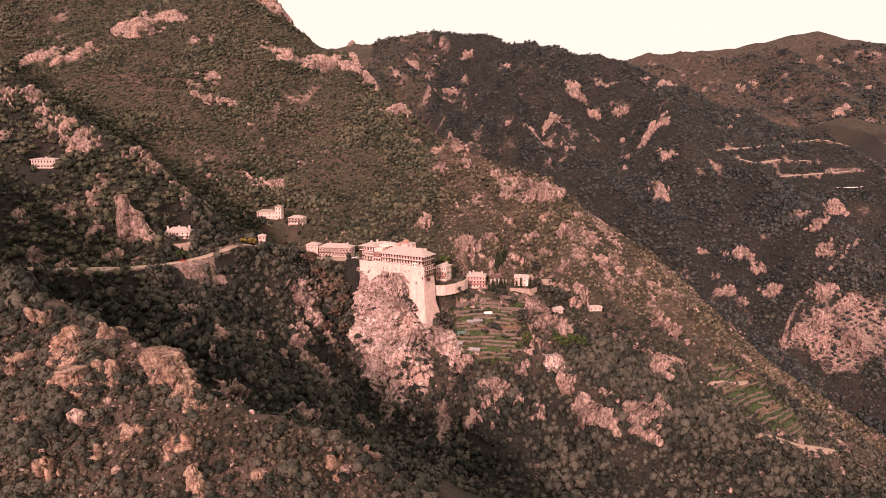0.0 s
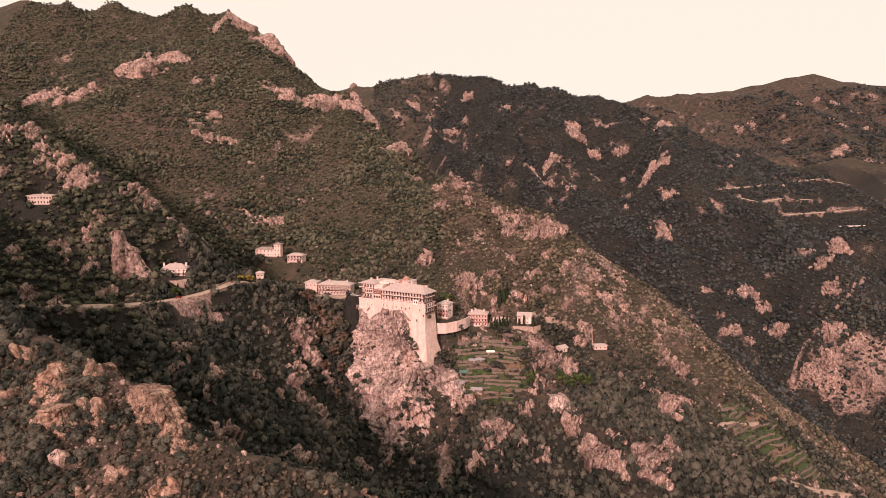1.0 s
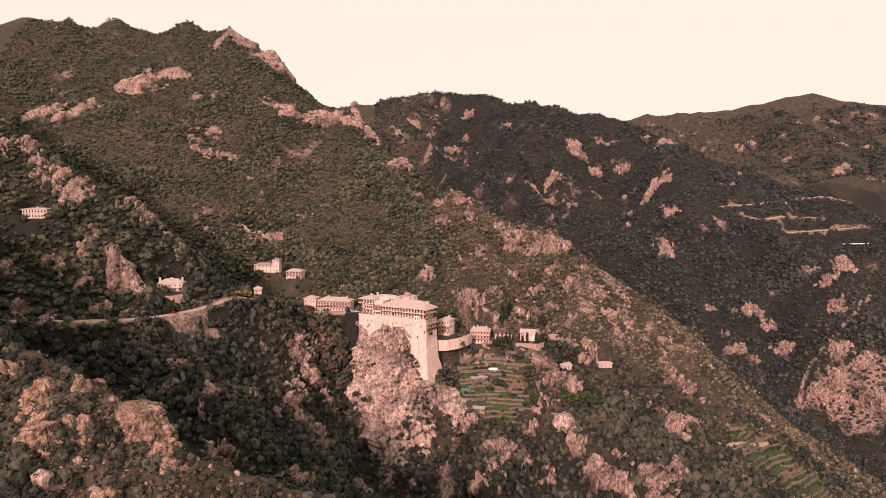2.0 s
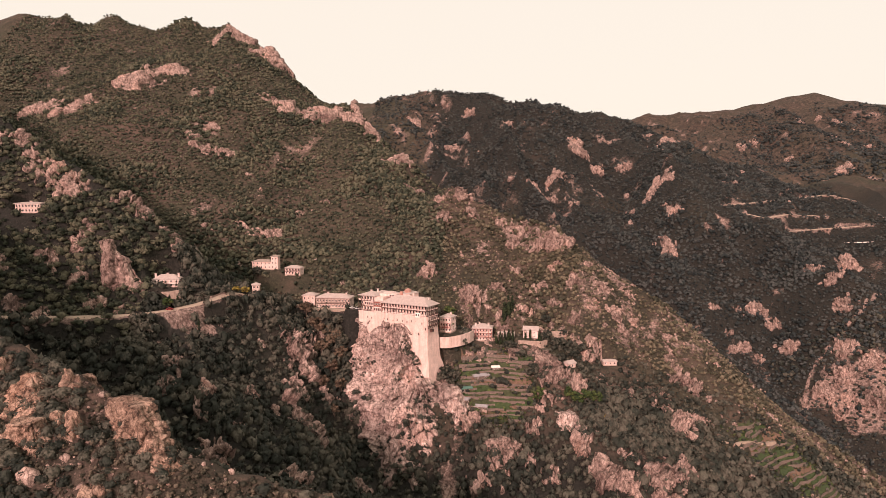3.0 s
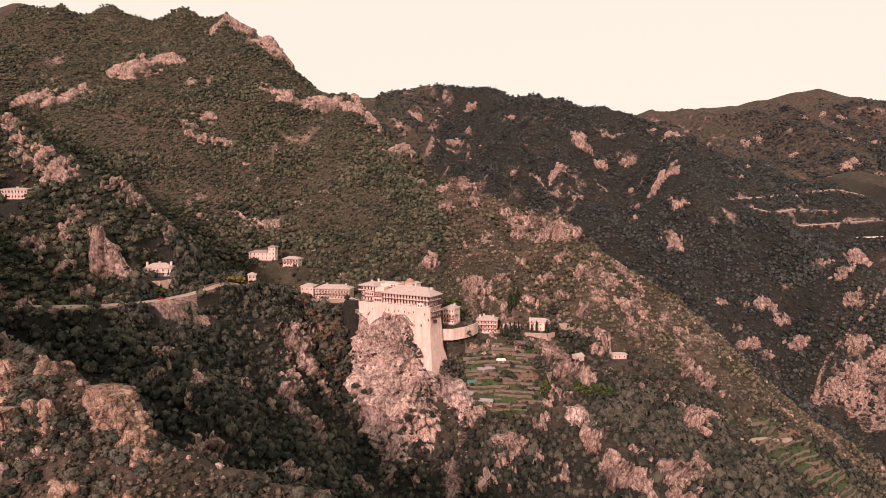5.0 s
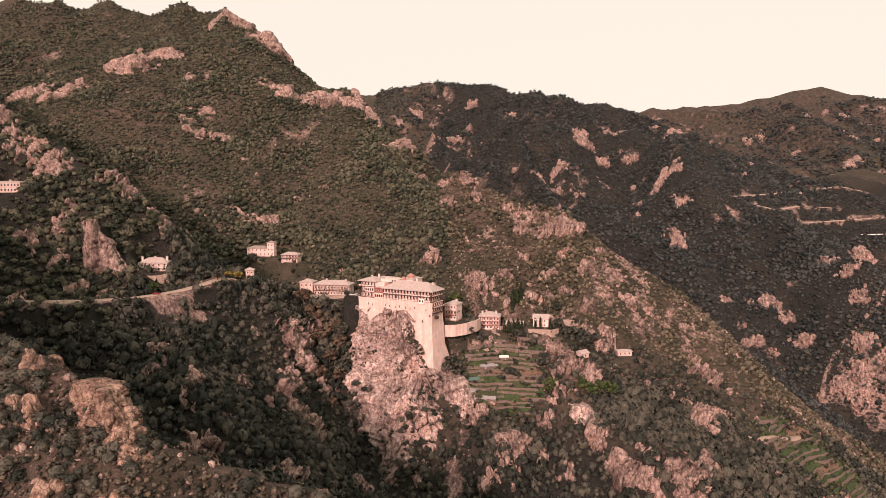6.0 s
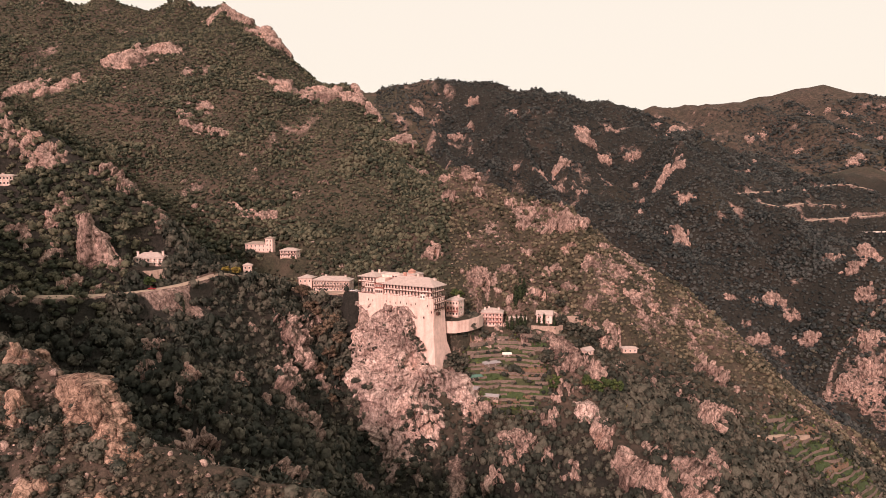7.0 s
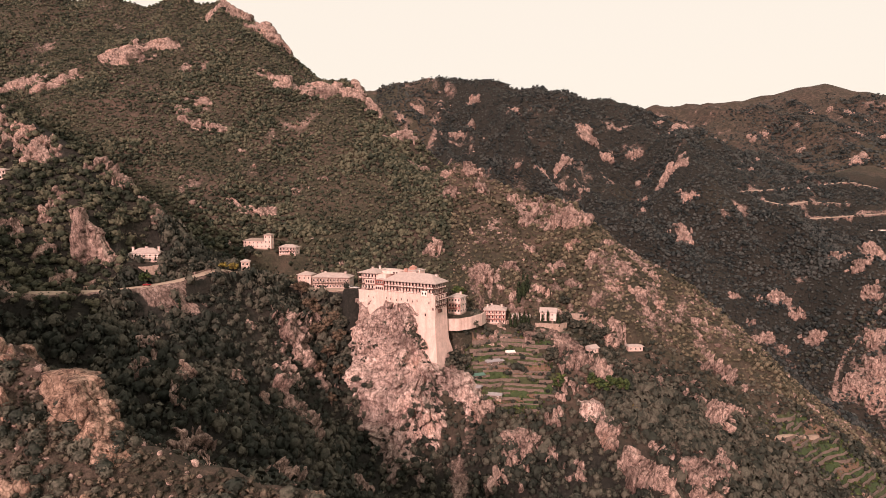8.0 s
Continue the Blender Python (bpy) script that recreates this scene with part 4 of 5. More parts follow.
crag("rock_crag", "slanting pale slab crag above the valley road", (-214, 468, 240), 14,
     [(-14, 8, -4, 16, 8), (6, 4, -2, 12, 6), (18, -1, 0, 8, 4.4), (28, -5, 1.5, 4.8, 3), (35, -7.5, 2.5, 2, 1.6)], 130, 70, 1.6, ROCK, 25, 6.0, 0.8)
crag("rock_crag", "pale rock rib below the end of the monastery wall", (1, 478, 150), -24,
     [(-40, 6, -10, 26, 18), (-10, 3, -4, 20, 13), (8, 0, 0, 15, 9), (18, -3, 2, 11, 6.5), (25, -7, 3.5, 6, 4)], 150, 80, 2.2, ROCK_PALE, 71, 6.0, 0.9, 0.55)
crag("rock_crag", "broken grey-pink cliff below the garden sheds", (28, 444, 120), -10,
     [(-25, 0, -5, 24, 17), (5, 0, 0, 18, 12), (20, 2, 3, 12, 9), (30, 4, 6, 6, 5)], 140, 64, 2.4, ROCK, 29, 6.0)
crag("rock_crag", "tall reddish cliff below the terraced garden", (78, 465, 128), -24,
     [(-25, 4, -6, 28, 13), (5, 1, 0, 24, 10), (22, -2, 3, 18, 8), (32, -6, 5, 10, 5)], 160, 66, 2.2, ROCK_PALE, 33, 6.0, 0.9)
crag("rock_crag", "broad pale cliff among trees below the terraces", (118, 446, 102), -20,
     [(-18, 2, -6, 28, 14), (6, 0, 0, 24, 10), (22, -3, 4, 17, 7), (31, -6, 7, 9, 4)], 160, 64, 2.2, ROCK_PALE, 67, 6.0, 0.9)
crag("rock_crag", "pale cliff with a wooded foot beside the lower terraces", (146, 444, 100), -28,
     [(-18, 2, -6, 16, 11), (6, 0, 0, 13, 8), (18, -2, 3, 9, 5), (25, -4, 5, 5, 3)], 120, 54, 1.8, ROCK_PALE, 73, 5.0, 0.9)


def rooted_shrubs(name, label, ob, p, n, lo, hi, small, big, seed, level):
    """Dark shrubs rooted in the cracks of a cliff."""
    f = smooth_noise(p[:, 0] / 6, p[:, 1] / 6, p[:, 2] / 8, seed)
    ok = np.nonzero((f > level) & (p[:, 2] < hi) & (p[:, 2] > lo))[0]
    pick = RNG.choice(ok, min(n, len(ok)), replace=False)
    w = np.array([ob.matrix_world @ Vector(q) for q in p[pick]])
    me = scatter(name, CLOSE if big > 1.5 and n < 200 else TUFT, w, RNG.uniform(small, big, len(pick)), np.full(len(pick), 1.0), EVERGREEN)
    tagged(new(name, me), label, "shrub", kind="stuff")


rooted_shrubs("cliff_shrubs", "dark shrubs growing in cracks of the monastery cliff", pinnacle, rock_points, 1500, -95, 4, 0.4, 1.8, 51, 0.24)
rooted_shrubs("cliff_shrubs", "clumps of dark trees on the monastery cliff", pinnacle, rock_points, 190, -95, -18, 1.2, 3.2, 52, 0.45)
rooted_shrubs("cliff_shrubs", "small tufts on ledges of the monastery cliff", pinnacle, rock_points, 700, -85, 10, 0.25, 0.7, 57, -0.1)
notch = rock_points[(np.abs(rock_points[:, 0] - 12) < 7) & (rock_points[:, 1] < 0)]
rooted_shrubs("cliff_shrubs", "dark trees filling a deep cleft of the monastery cliff", pinnacle, notch, 90, -68, -36, 1.3, 3.2, 58, -0.5)
foot = rock_points[rock_points[:, 1] < -4]
rooted_shrubs("cliff_shrubs", "dark trees along the foot of the monastery cliff", pinnacle, foot, 160, -84, -62, 1.6, 3.6, 59, -0.2)
rooted_shrubs("crag_shrubs", "dark shrubs rooted on the crag ledges", flat_crag, flat_points, 26, 12, 36, 0.7, 1.6, 53, 0.3)


# ---- building blocks ----
def box(b, x0, x1, y0, y1, z0, z1):
    v = [b.verts.new(c) for c in ((x0, y0, z0), (x1, y0, z0), (x1, y1, z0), (x0, y1, z0), (x0, y0, z1), (x1, y0, z1), (x1, y1, z1), (x0, y1, z1))]
    for q in ((0, 3, 2, 1), (4, 5, 6, 7), (0, 1, 5, 4), (1, 2, 6, 5), (2, 3, 7, 6), (3, 0, 4, 7)):
        b.faces.new([v[i] for i in q])


def boxes(*list_of):
    b = bmesh.new()
    for q in list_of:
        box(b, *q)
    return b


def part(name, b, mat, parent, label="", m=None):
    me = b
    if isinstance(b, bmesh.types.BMesh):
        me = bpy.data.meshes.new(name)
        b.normal_update()
        b.to_mesh(me)
        b.free()
        me.materials.append(mat)
    ob = new(name, me)
    ob.parent = parent
    if m is not None:
        ob.matrix_basis = m
    if label:
        ob["label"] = label
    return ob


def empty(name, m, label, category, group=""):
    ob = new(name)
    ob.empty_display_size = 1
    ob.matrix_world = m
    return tagged(ob, label, category, group)


def hip_roof(x0, x1, y0, y1, z, rise, over=0.7, thick=0.35, hip=1.0):
    """A hipped slate roof with a thick eave; hip 0 makes gables."""
    b = bmesh.new()
    x0, x1, y0, y1 = x0 - over, x1 + over, y0 - over, y1 + over
    if x1 - x0 >= y1 - y0:
        k = min((y1 - y0) / 2 * hip, (x1 - x0) / 2 - 0.05)
        ym = (y0 + y1) / 2
        r = [(x0 + k, ym, z + rise), (x1 - k, ym, z + rise)]
        order = ((4, 5, 9, 8), (5, 6, 9), (6, 7, 8, 9), (7, 4, 8))
    else:
        k = min((x1 - x0) / 2 * hip, (y1 - y0) / 2 - 0.05)
        xm = (x0 + x1) / 2
        r = [(xm, y0 + k, z + rise), (xm, y1 - k, z + rise)]
        order = ((4, 5, 8), (5, 6, 9, 8), (6, 7, 9), (7, 4, 8, 9))
    c = [(x0, y0), (x1, y0), (x1, y1), (x0, y1)]
    v = [b.verts.new((*p, z - thick)) for p in c] + [b.verts.new((*p, z)) for p in c] + [b.verts.new(p) for p in r]
    b.faces.new([v[i] for i in (3, 2, 1, 0)])
    for i in range(4):
        b.faces.new([v[i], v[(i + 1) % 4], v[4 + (i + 1) % 4], v[4 + i]])
    for q in order:
        b.faces.new([v[i] for i in q])
    return b


WINDOW_MESH = {}


def window(parent, w, h, m, frame_mat=None):
    """A framed window: frame, pane and sill, set 4 cm proud of the wall it faces out of (local -y)."""
    key = (round(w, 2), round(h, 2), frame_mat)
    if key not in WINDOW_MESH:
        f = max(0.1, w * 0.13)
        fr = boxes((-w / 2 - f, -w / 2, -0.1, 0.1, -f, h + f), (w / 2, w / 2 + f, -0.1, 0.1, -f, h + f), (-w / 2, w / 2, -0.1, 0.1, -f, 0), (-w / 2, w / 2, -0.1, 0.1, h, h + f))
        pn = boxes((-w / 2, w / 2, -0.04, 0.04, 0, h))
        made = []
        for nm, b, mt in (("window", fr, frame_mat or LIMEWASH), ("pane", pn, GLASS)):
            me = bpy.data.meshes.new(nm)
            b.to_mesh(me)
            b.free()
            me.materials.append(mt)
            made.append(me)
        WINDOW_MESH[key] = made
    fr, pn = WINDOW_MESH[key]
    ob = part("window", fr, None, parent, "", m)
    part("pane", pn, None, ob)
    return ob


def chimney(parent, x, y, z0, z1, s=0.55):
    c = part("chimney", boxes((x - s, x + s, y - s, y + s, z0, z1 - 0.35)), PLASTER, parent, "whitewashed chimney")
    part("chimney_cap", boxes((x - s - 0.18, x + s + 0.18, y - s - 0.18, y + s + 0.18, z1 - 0.35, z1)), SLATE, c)


def gallery(parent, x0, x1, z, h, deep, bays, timber, panel=None, roofed=False, m=None, brace=True):
    """A projecting timber gallery: floor, posts, rails, and, where it is closed in, plaster panels with windows."""
    g = part("gallery", boxes((x0, x1, -deep, 0, z - 0.14, z + 0.14)), timber, parent, "dark timber gallery" if panel is None else "plastered timber-framed gallery", m)
    w = (x1 - x0) / bays
    for i in range(bays + 1):
        x = x0 + i * w
        part("post", boxes((x - 0.12, x + 0.12, -deep, -deep + 0.24, z + 0.14, z + h - 0.14)), timber, g)
    for n, zz in (("handrail", z + 1.05), ("top_beam", z + h - 0.3)):
        part(n, boxes((x0 + 0.12, x1 - 0.12, -deep + 0.03, -deep + 0.2, zz - 0.08, zz + 0.1)), timber, g)
    if panel is not None:
        for i in range(bays):
            x = x0 + i * w
            part("panel", boxes((x + 0.125, x + w - 0.125, -deep + 0.06, -deep + 0.16, z + 0.145, z + 0.96)), panel, g, "pale plaster panel")
    if brace:
        for i in range(bays + 1):
            x = x0 + i * w
            b = bmesh.new()
            v = [b.verts.new(c) for c in ((x - 0.1, -deep + 0.1, z - 0.14), (x + 0.1, -deep + 0.1, z - 0.14), (x + 0.1, -deep + 0.45, z - 0.14), (x - 0.1, -deep + 0.45, z - 0.14),
                                          (x - 0.1, -0.05, z - 1.9), (x + 0.1, -0.05, z - 1.9), (x + 0.1, 0.2, z - 1.9), (x - 0.1, 0.2, z - 1.9))]
            for q in ((0, 1, 5, 4), (1, 2, 6, 5), (2, 3, 7, 6), (3, 0, 4, 7), (0, 3, 2, 1), (4, 5, 6, 7)):
                b.faces.new([v[k] for k in q])
            part("strut", b, timber, g)
    return g


def house(name, label, x, y, z, yaw, w, d, h, rise, storeys=2, wins=4, roof=None, wall=None, found=7.0, chimneys=(), balcony=None, hip=1.0, side_wins=2, win=(0.9, 1.4), category="house"):
    """A plastered house with its front on local -y: foundation, wall, roof, windows, chimneys and an optional gallery."""
    t = empty(name, pose(x, y, z, 0, 0, yaw), label, category)
    part("foundation", boxes((-w / 2 - 0.15, w / 2 + 0.15, -0.15, d + 0.15, -found, 0.3)), OLDSTONE, t, "rubble stone foundation")
    part("wall", boxes((-w / 2, w / 2, 0, d, 0.3, h)), wall or HOUSE_PLASTER, t)
    part("roof", hip_roof(-w / 2, w / 2, 0, d, h + 0.35, rise, 0.7, 0.35, hip), roof or SLATE, t, "pale slate hipped roof" if hip else "pale slate gabled roof")
    fh = h / storeys
    for s in range(storeys):
        for i in range(wins):
            window(t, *win, pose(-w / 2 + (i + 0.5) * w / wins, -0.04, s * fh + fh * 0.36))
        for i in range(side_wins):
            window(t, *win, pose(w / 2 + 0.04, (i + 0.5) * d / max(side_wins, 1), s * fh + fh * 0.36, 0, 0, 90))
    for cx, cy in chimneys:
        chimney(t, cx, cy, h, h + rise + 1.1)
    if balcony:
        s0, bays, timber, deep = balcony
        gallery(t, -w / 2, w / 2, s0 * fh, fh, deep, bays, timber, None)
    return t


# ---- the monastery ----
mon = empty("monastery", MON, "tall pink-plastered stone monastery with timber galleries on a cliff", "monastery")


def battered(levels):
    """A tall wall: levels are (z, x0, x1, y0, y1) upward."""
    b = bmesh.new()
    rings = [[b.verts.new(c) for c in ((x0, y0, z), (x1, y0, z), (x1, y1, z), (x0, y1, z))] for z, x0, x1, y0, y1 in levels]
    for p, q in zip(rings, rings[1:]):
        for i in range(4):
            b.faces.new([p[i], p[(i + 1) % 4], q[(i + 1) % 4], q[i]])
    b.faces.new(rings[-1])
    b.faces.new(rings[0][::-1])
    bmesh.ops.subdivide_edges(b, edges=[e for e in b.edges if e.calc_length() > 12], cuts=6, use_grid_fill=True)
    for v in b.verts:
        if v.co.z < 20:
            v.co.x += 0.35 * noise.noise(v.co * 0.13)
            v.co.y += 0.35 * noise.noise(v.co * 0.13 + Vector((9, 4, 1)))
    return b


part("base_wall", battered([(-26, 18, 60.8, -3.4, 23), (-20, 14, 60.2, -2.6, 20), (-8, 4, 58.4, -0.9, 16), (4, 0.5, 57.5, -0.2, 14.6), (21.2, 0, 57.3, 0, 14.4)]), MASONRY, mon, "sheer pale stone retaining wall")
part("wall_coping", boxes((-0.25, 57.55, -0.25, 14.65, 21.2, 21.5)), PLASTER, mon)
for i, u in enumerate((8, 11.5, 16, 22, 25, 29.5, 33, 37.5, 41, 44.5, 48, 53)):
    part("slit_window", boxes((u - 0.28, u + 0.28, -0.12, 0.2, 16.6 - 0.35 * (i % 3), 18.0 - 0.35 * (i % 3))), GLASS, mon, "narrow dark slit window")
for u, z in ((50.5, 8.3), (56, 12.2), (36, 13.2)):
    part("slit_window", boxes((u - 0.3, u + 0.3, -0.45, 0.2, z, z + 1.5)), GLASS, mon, "narrow dark slit window")
# west wing: four tiers
part("wing_wall", boxes((1.2, 20.0, 1.6, 14.0, 21.5, 32.0)), PLASTER, mon)
part("wing_roof", hip_roof(0, 14, 0.2, 14.2, 32.5, 2.6, 0.6), SLATE, mon, "pale slate hipped roof")
part("upper_wall", boxes((14.0, 27.0, 6.5, 14.2, 32.0, 33.6)), PLASTER, mon)
part("wing_roof", hip_roof(14.7, 20.0, 0.2, 5.8, 28.9, 0.9, 0.3), SLATE, mon, "pale slate lean-to roof")
for k, z in enumerate((21.5, 25.3, 28.9)):
    gallery(mon, 0.0, 13.0 if k != 1 else 5.0, z, 3.7 if k < 2 else 3.4, 1.5, 5 if k != 1 else 2, TIMBER, PLASTER if k == 2 else None, m=pose(0, 1.5, 0), brace=k == 0)
part("bay", boxes((5.2, 12.8, -0.1, 1.6, 25.4, 28.5)), PLASTER, mon, "white enclosed bay")
for u in (6.4, 8.2, 10, 11.8):
    window(mon, 0.8, 1.4, pose(u, -0.14, 26.3), TIMBER)
part("bay", boxes((13.2, 19.8, -0.3, 1.6, 21.6, 25.1)), PLASTER, mon, "white enclosed bay")
part("bay", boxes((13.2, 19.8, -0.1, 1.6, 25.3, 28.4)), RED_TIMBER, mon, "red-brown timber bay")
for u in (14.3, 15.8, 17.3, 18.8):
    window(mon, 0.75, 1.5, pose(u, -0.34, 22.5), TIMBER)
    window(mon, 0.75, 1.3, pose(u, -0.14, 26.3), LIMEWASH)
for z in (22.6, 26.4, 29.8):
    for u in (2.5, 5, 7.5, 10, 12.3):
        window(mon, 0.9, 1.6, pose(u, 1.56, z))
# main wing: two tiers along the front, four down the end
part("wing_wall", boxes((20.0, 55.8, 1.6, 13.0, 21.5, 28.4)), PLASTER, mon)
part("wing_roof", hip_roof(20.4, 57.4, -0.1, 14.4, 28.75, 4.9, 0.9, 0.4), SLATE, mon, "broad pale slate hipped roof")
for k, z in enumerate((21.5, 25.1)):
    gallery(mon, 20.1, 56.2, z, 3.55, 1.5, 15, TIMBER, PLASTER, m=pose(0, 1.5, 0), brace=k == 0)
    for i in range(15):
        window(mon, 0.85, 1.7, pose(21.3 + i * 2.4, 1.56, z + 1.15), TIMBER if k else LIMEWASH)
part("oriel", boxes((48.2, 52.2, -1.2, 0.0, 20.6, 23.9)), LIMEWASH, mon, "white boxed oriel")
for u in (49.2, 51.2):
    window(mon, 0.7, 1.2, pose(u, -1.24, 21.7), TIMBER)
part("arch_door", boxes((28.2, 29.8, 1.3, 1.66, 21.7, 24.2)), TIMBER, mon, "dark arched gallery door")
for k, z in enumerate((14.6, 18.1, 21.6, 25.1)):
    gallery(mon, 0.2, 14.2, z, 3.5, 1.4, 5, TIMBER, PLASTER if k % 2 else None, m=pose(57.3 - (0.0 if k < 2 else 1.5), 0, 0, 0, 0, 90), brace=k == 0)
    for i in range(5):
        window(mon, 0.9, 1.6, pose((57.36 if k < 2 else 55.86), 1.8 + i * 2.6, z + 1.2, 0, 0, 90))
part("hoist_box", boxes((57.4, 59.0, 3.0, 6.0, 10.6, 12.6)), TIMBER, mon, "small dark timber hoist balcony")
# church and rear roofs
part("church_wall", boxes((24.5, 34.5, 14.6, 26, 20, 33.4)), PLASTER, mon)
part("church_roof", hip_roof(24.5, 34.5, 14.6, 26, 33.6, 1.8, 0.5), SLATE, mon)
for u in (23.2, 25.4):
    part("arched_window", boxes((u - 0.6, u + 0.6, 6.4, 6.7, 32.2, 33.3)), GLASS, mon)


def drum(x, y, z0, z1, r, rise):
    b = bmesh.new()
    bmesh.ops.create_cone(b, cap_ends=True, segments=8, radius1=r, radius2=r, depth=z1 - z0, matrix=Matrix.Translation((x, y, (z0 + z1) / 2)))
    c = bmesh.new()
    bmesh.ops.create_cone(c, cap_ends=True, segments=8, radius1=r + 0.4, radius2=0.3, depth=rise, matrix=Matrix.Translation((x, y, z1 + rise / 2)))
    d = part("dome_drum", b, BRICK, mon, "red brick octagonal church drum")
    part("dome_roof", c, BRICK, d, "low reddish dome roof")


drum(30.5, 18, 33, 35.6, 2.5, 1.5)
part("church_wall", boxes((26.6, 28.6, 13.4, 14.5, 20, 35.0)), BRICK, mon, "red brick gable")
part("rear_wall", boxes((2, 24, 14.6, 24, 14, 31)), PLASTER, mon)
part("rear_roof", hip_roof(2, 24, 14.6, 24, 31.2, 2.6, 0.5), SLATE, mon)
for c in ((5, 9, 33), (10, 10, 34), (27, 9.5, 31.5), (41.5, 8, 33.5), (49, 12.5, 30), (51.5, 13, 30), (53, 9, 31)):
    chimney(mon, c[0], c[1], c[2] - 1.5, c[2] + 2.4, 0.5)

# ---- houses round it ----
house("guest_wing", "long two-storey pink-plastered wing with slate roof", -88, 549, 216, -9, 27, 11, 8.2, 2.6, 2, 11, chimneys=((9, 6), (-6, 7)), balcony=(1, 11, TIMBER, 1.3), side_wins=3)
house("guest_wing", "small square plastered annex with slate roof", -108, 556, 216.5, -9, 10, 9, 8.6, 2.0, 2, 3)
house("monastery_block", "three-storey plastered block with red timber balconies", -1.5, 513, 205, -24, 8.5, 10, 10.6, 2.2, 3, 4, chimneys=((2, 6),), balcony=(1, 4, RED_TIMBER, 1.2), side_wins=3, wall=PLASTER, found=14)
rh = house("guest_house", "tall half-timbered house with red galleries and slate roof", 26, 530, 195.0, -8, 14.5, 11, 9.2, 2.6, 3, 6, chimneys=((-5, 3), (-2.5, 7), (4.5, 4)), balcony=(1, 6, RED_TIMBER, 1.2), wall=PLASTER, found=9)
gallery(rh, -7.25, 7.25, 6.15, 3.0, 1.2, 6, RED_TIMBER, PLASTER)
house("chapel", "small whitewashed gabled chapel above a stone terrace", 61.5, 525, 197.5, -12, 10.5, 8, 6.2, 2.4, 2, 2, hip=0.0, category="chapel", win=(0.7, 1.2), side_wins=1, wall=PLASTER, found=8)
house("hut", "low white hut with a flat slate roof", 121.5, 528, 176.5, 4, 10, 5.5, 3.2, 1.0, 1, 3, side_wins=1, found=5, category="hut")
house("hut", "small pale hut with a gabled roof", 90, 510, 179.5, 35, 6.5, 6, 3.0, 1.9, 1, 1, hip=0.0, side_wins=1, found=5, category="hut")
house("villa", "two-storey stone villa with columned balcony and three chimneys", -189, 482, 242, 6, 17, 9, 5.2, 3.0, 2, 5, chimneys=((-7.5, 4), (0, 5), (7.5, 4)), balcony=(1, 6, LIMEWASH, 1.5), found=10)
house("gatehouse", "small square pink gatehouse tower with overhanging roof", -139, 519, 232, 10, 5.2, 5, 6.4, 1.5, 2, 2, side_wins=1, win=(1.1, 1.2), found=6, category="tower")
house("farm_building", "ruined-looking stone house with low slate roof", -162, 622, 238.5, -12, 18, 9, 6.2, 1.8, 2, 5, wall=MASONRY, roof=DARK_SLATE, side_wins=1)
house("farm_building", "narrow stone tower house among farm buildings", -150, 619, 238.5, -8, 6, 6, 11.0, 1.4, 3, 2, wall=MASONRY, roof=DARK_SLATE, side_wins=1)
house("farm_building", "pale two-storey farmhouse with a timber porch", -133, 613, 234.5, -12, 14, 8, 5.6, 2.0, 2, 5, wall=PLASTER, roof=SLATE, balcony=(1, 5, TIMBER, 1.1), side_wins=1)
house("farm_building", "gabled stone barn behind the farmhouse", -122, 634, 240, -20, 12, 8, 5.5, 2.6, 1, 2, wall=MASONRY, roof=DARK_SLATE, hip=0.0, side_wins=1)
house("hillside_house", "white two-storey house with a long window band", -286.5, 494, 291.5, -4, 18, 8, 6.3, 1.0, 2, 8, side_wins=2, win=(1.1, 1.5), chimneys=((0, 4),))
for sx, sy, sz, yaw, w, d, mt, label in ((24, 493, 176.2, 24, 11, 5, TIN, "garden shed with a grey sheet-metal roof"), (13, 484, 176.2, 18, 8, 4, GREEN_TIN, "garden shed with green sheeting roof"),
                                         (10, 478, 170.5, -24, 7, 5, TIN, "low garden shed with a pale curved roof"), (22, 472, 163.6, -14, 8, 4, TIN, "long garden shed with a lilac-grey roof"),
                                         (34, 499, 178, 5, 5, 2.5, LIMEWASH, "small white garden shelter")):
    zz = float(height(np.array([sx]), np.array([sy]))[0])
    house("garden_shed", label, sx, sy, zz, yaw, w, d, 2.3, 0.9, 1, 2, roof=mt, wall=DRYSTONE, found=3.0, hip=0.15, side_wins=1, win=(0.7, 0.9), category="shed")


def pergola(x, y, z, yaw, w, d):
    t = empty("pergola", pose(x, y, z, 0, 0, yaw), "long pale timber pergola on posts", "pergola")
    for i in range(7):
        for yy in (0, d):
            part("post", boxes((-w / 2 + i * w / 6 - 0.15, -w / 2 + i * w / 6 + 0.15, yy - 0.15, yy + 0.15, -2, 3)), LIMEWASH, t)
        part("rafter", boxes((-w / 2 + i * w / 6 - 0.1, -w / 2 + i * w / 6 + 0.1, -0.5, d + 0.5, 3.2, 3.4)), TIMBER, t)
    for yy in (0, d):
        part("beam", boxes((-w / 2 - 0.4, w / 2 + 0.4, yy - 0.12, yy + 0.12, 3.0, 3.2)), LIMEWASH, t)


pergola(44, 530, 198, -6, 12, 3.5)


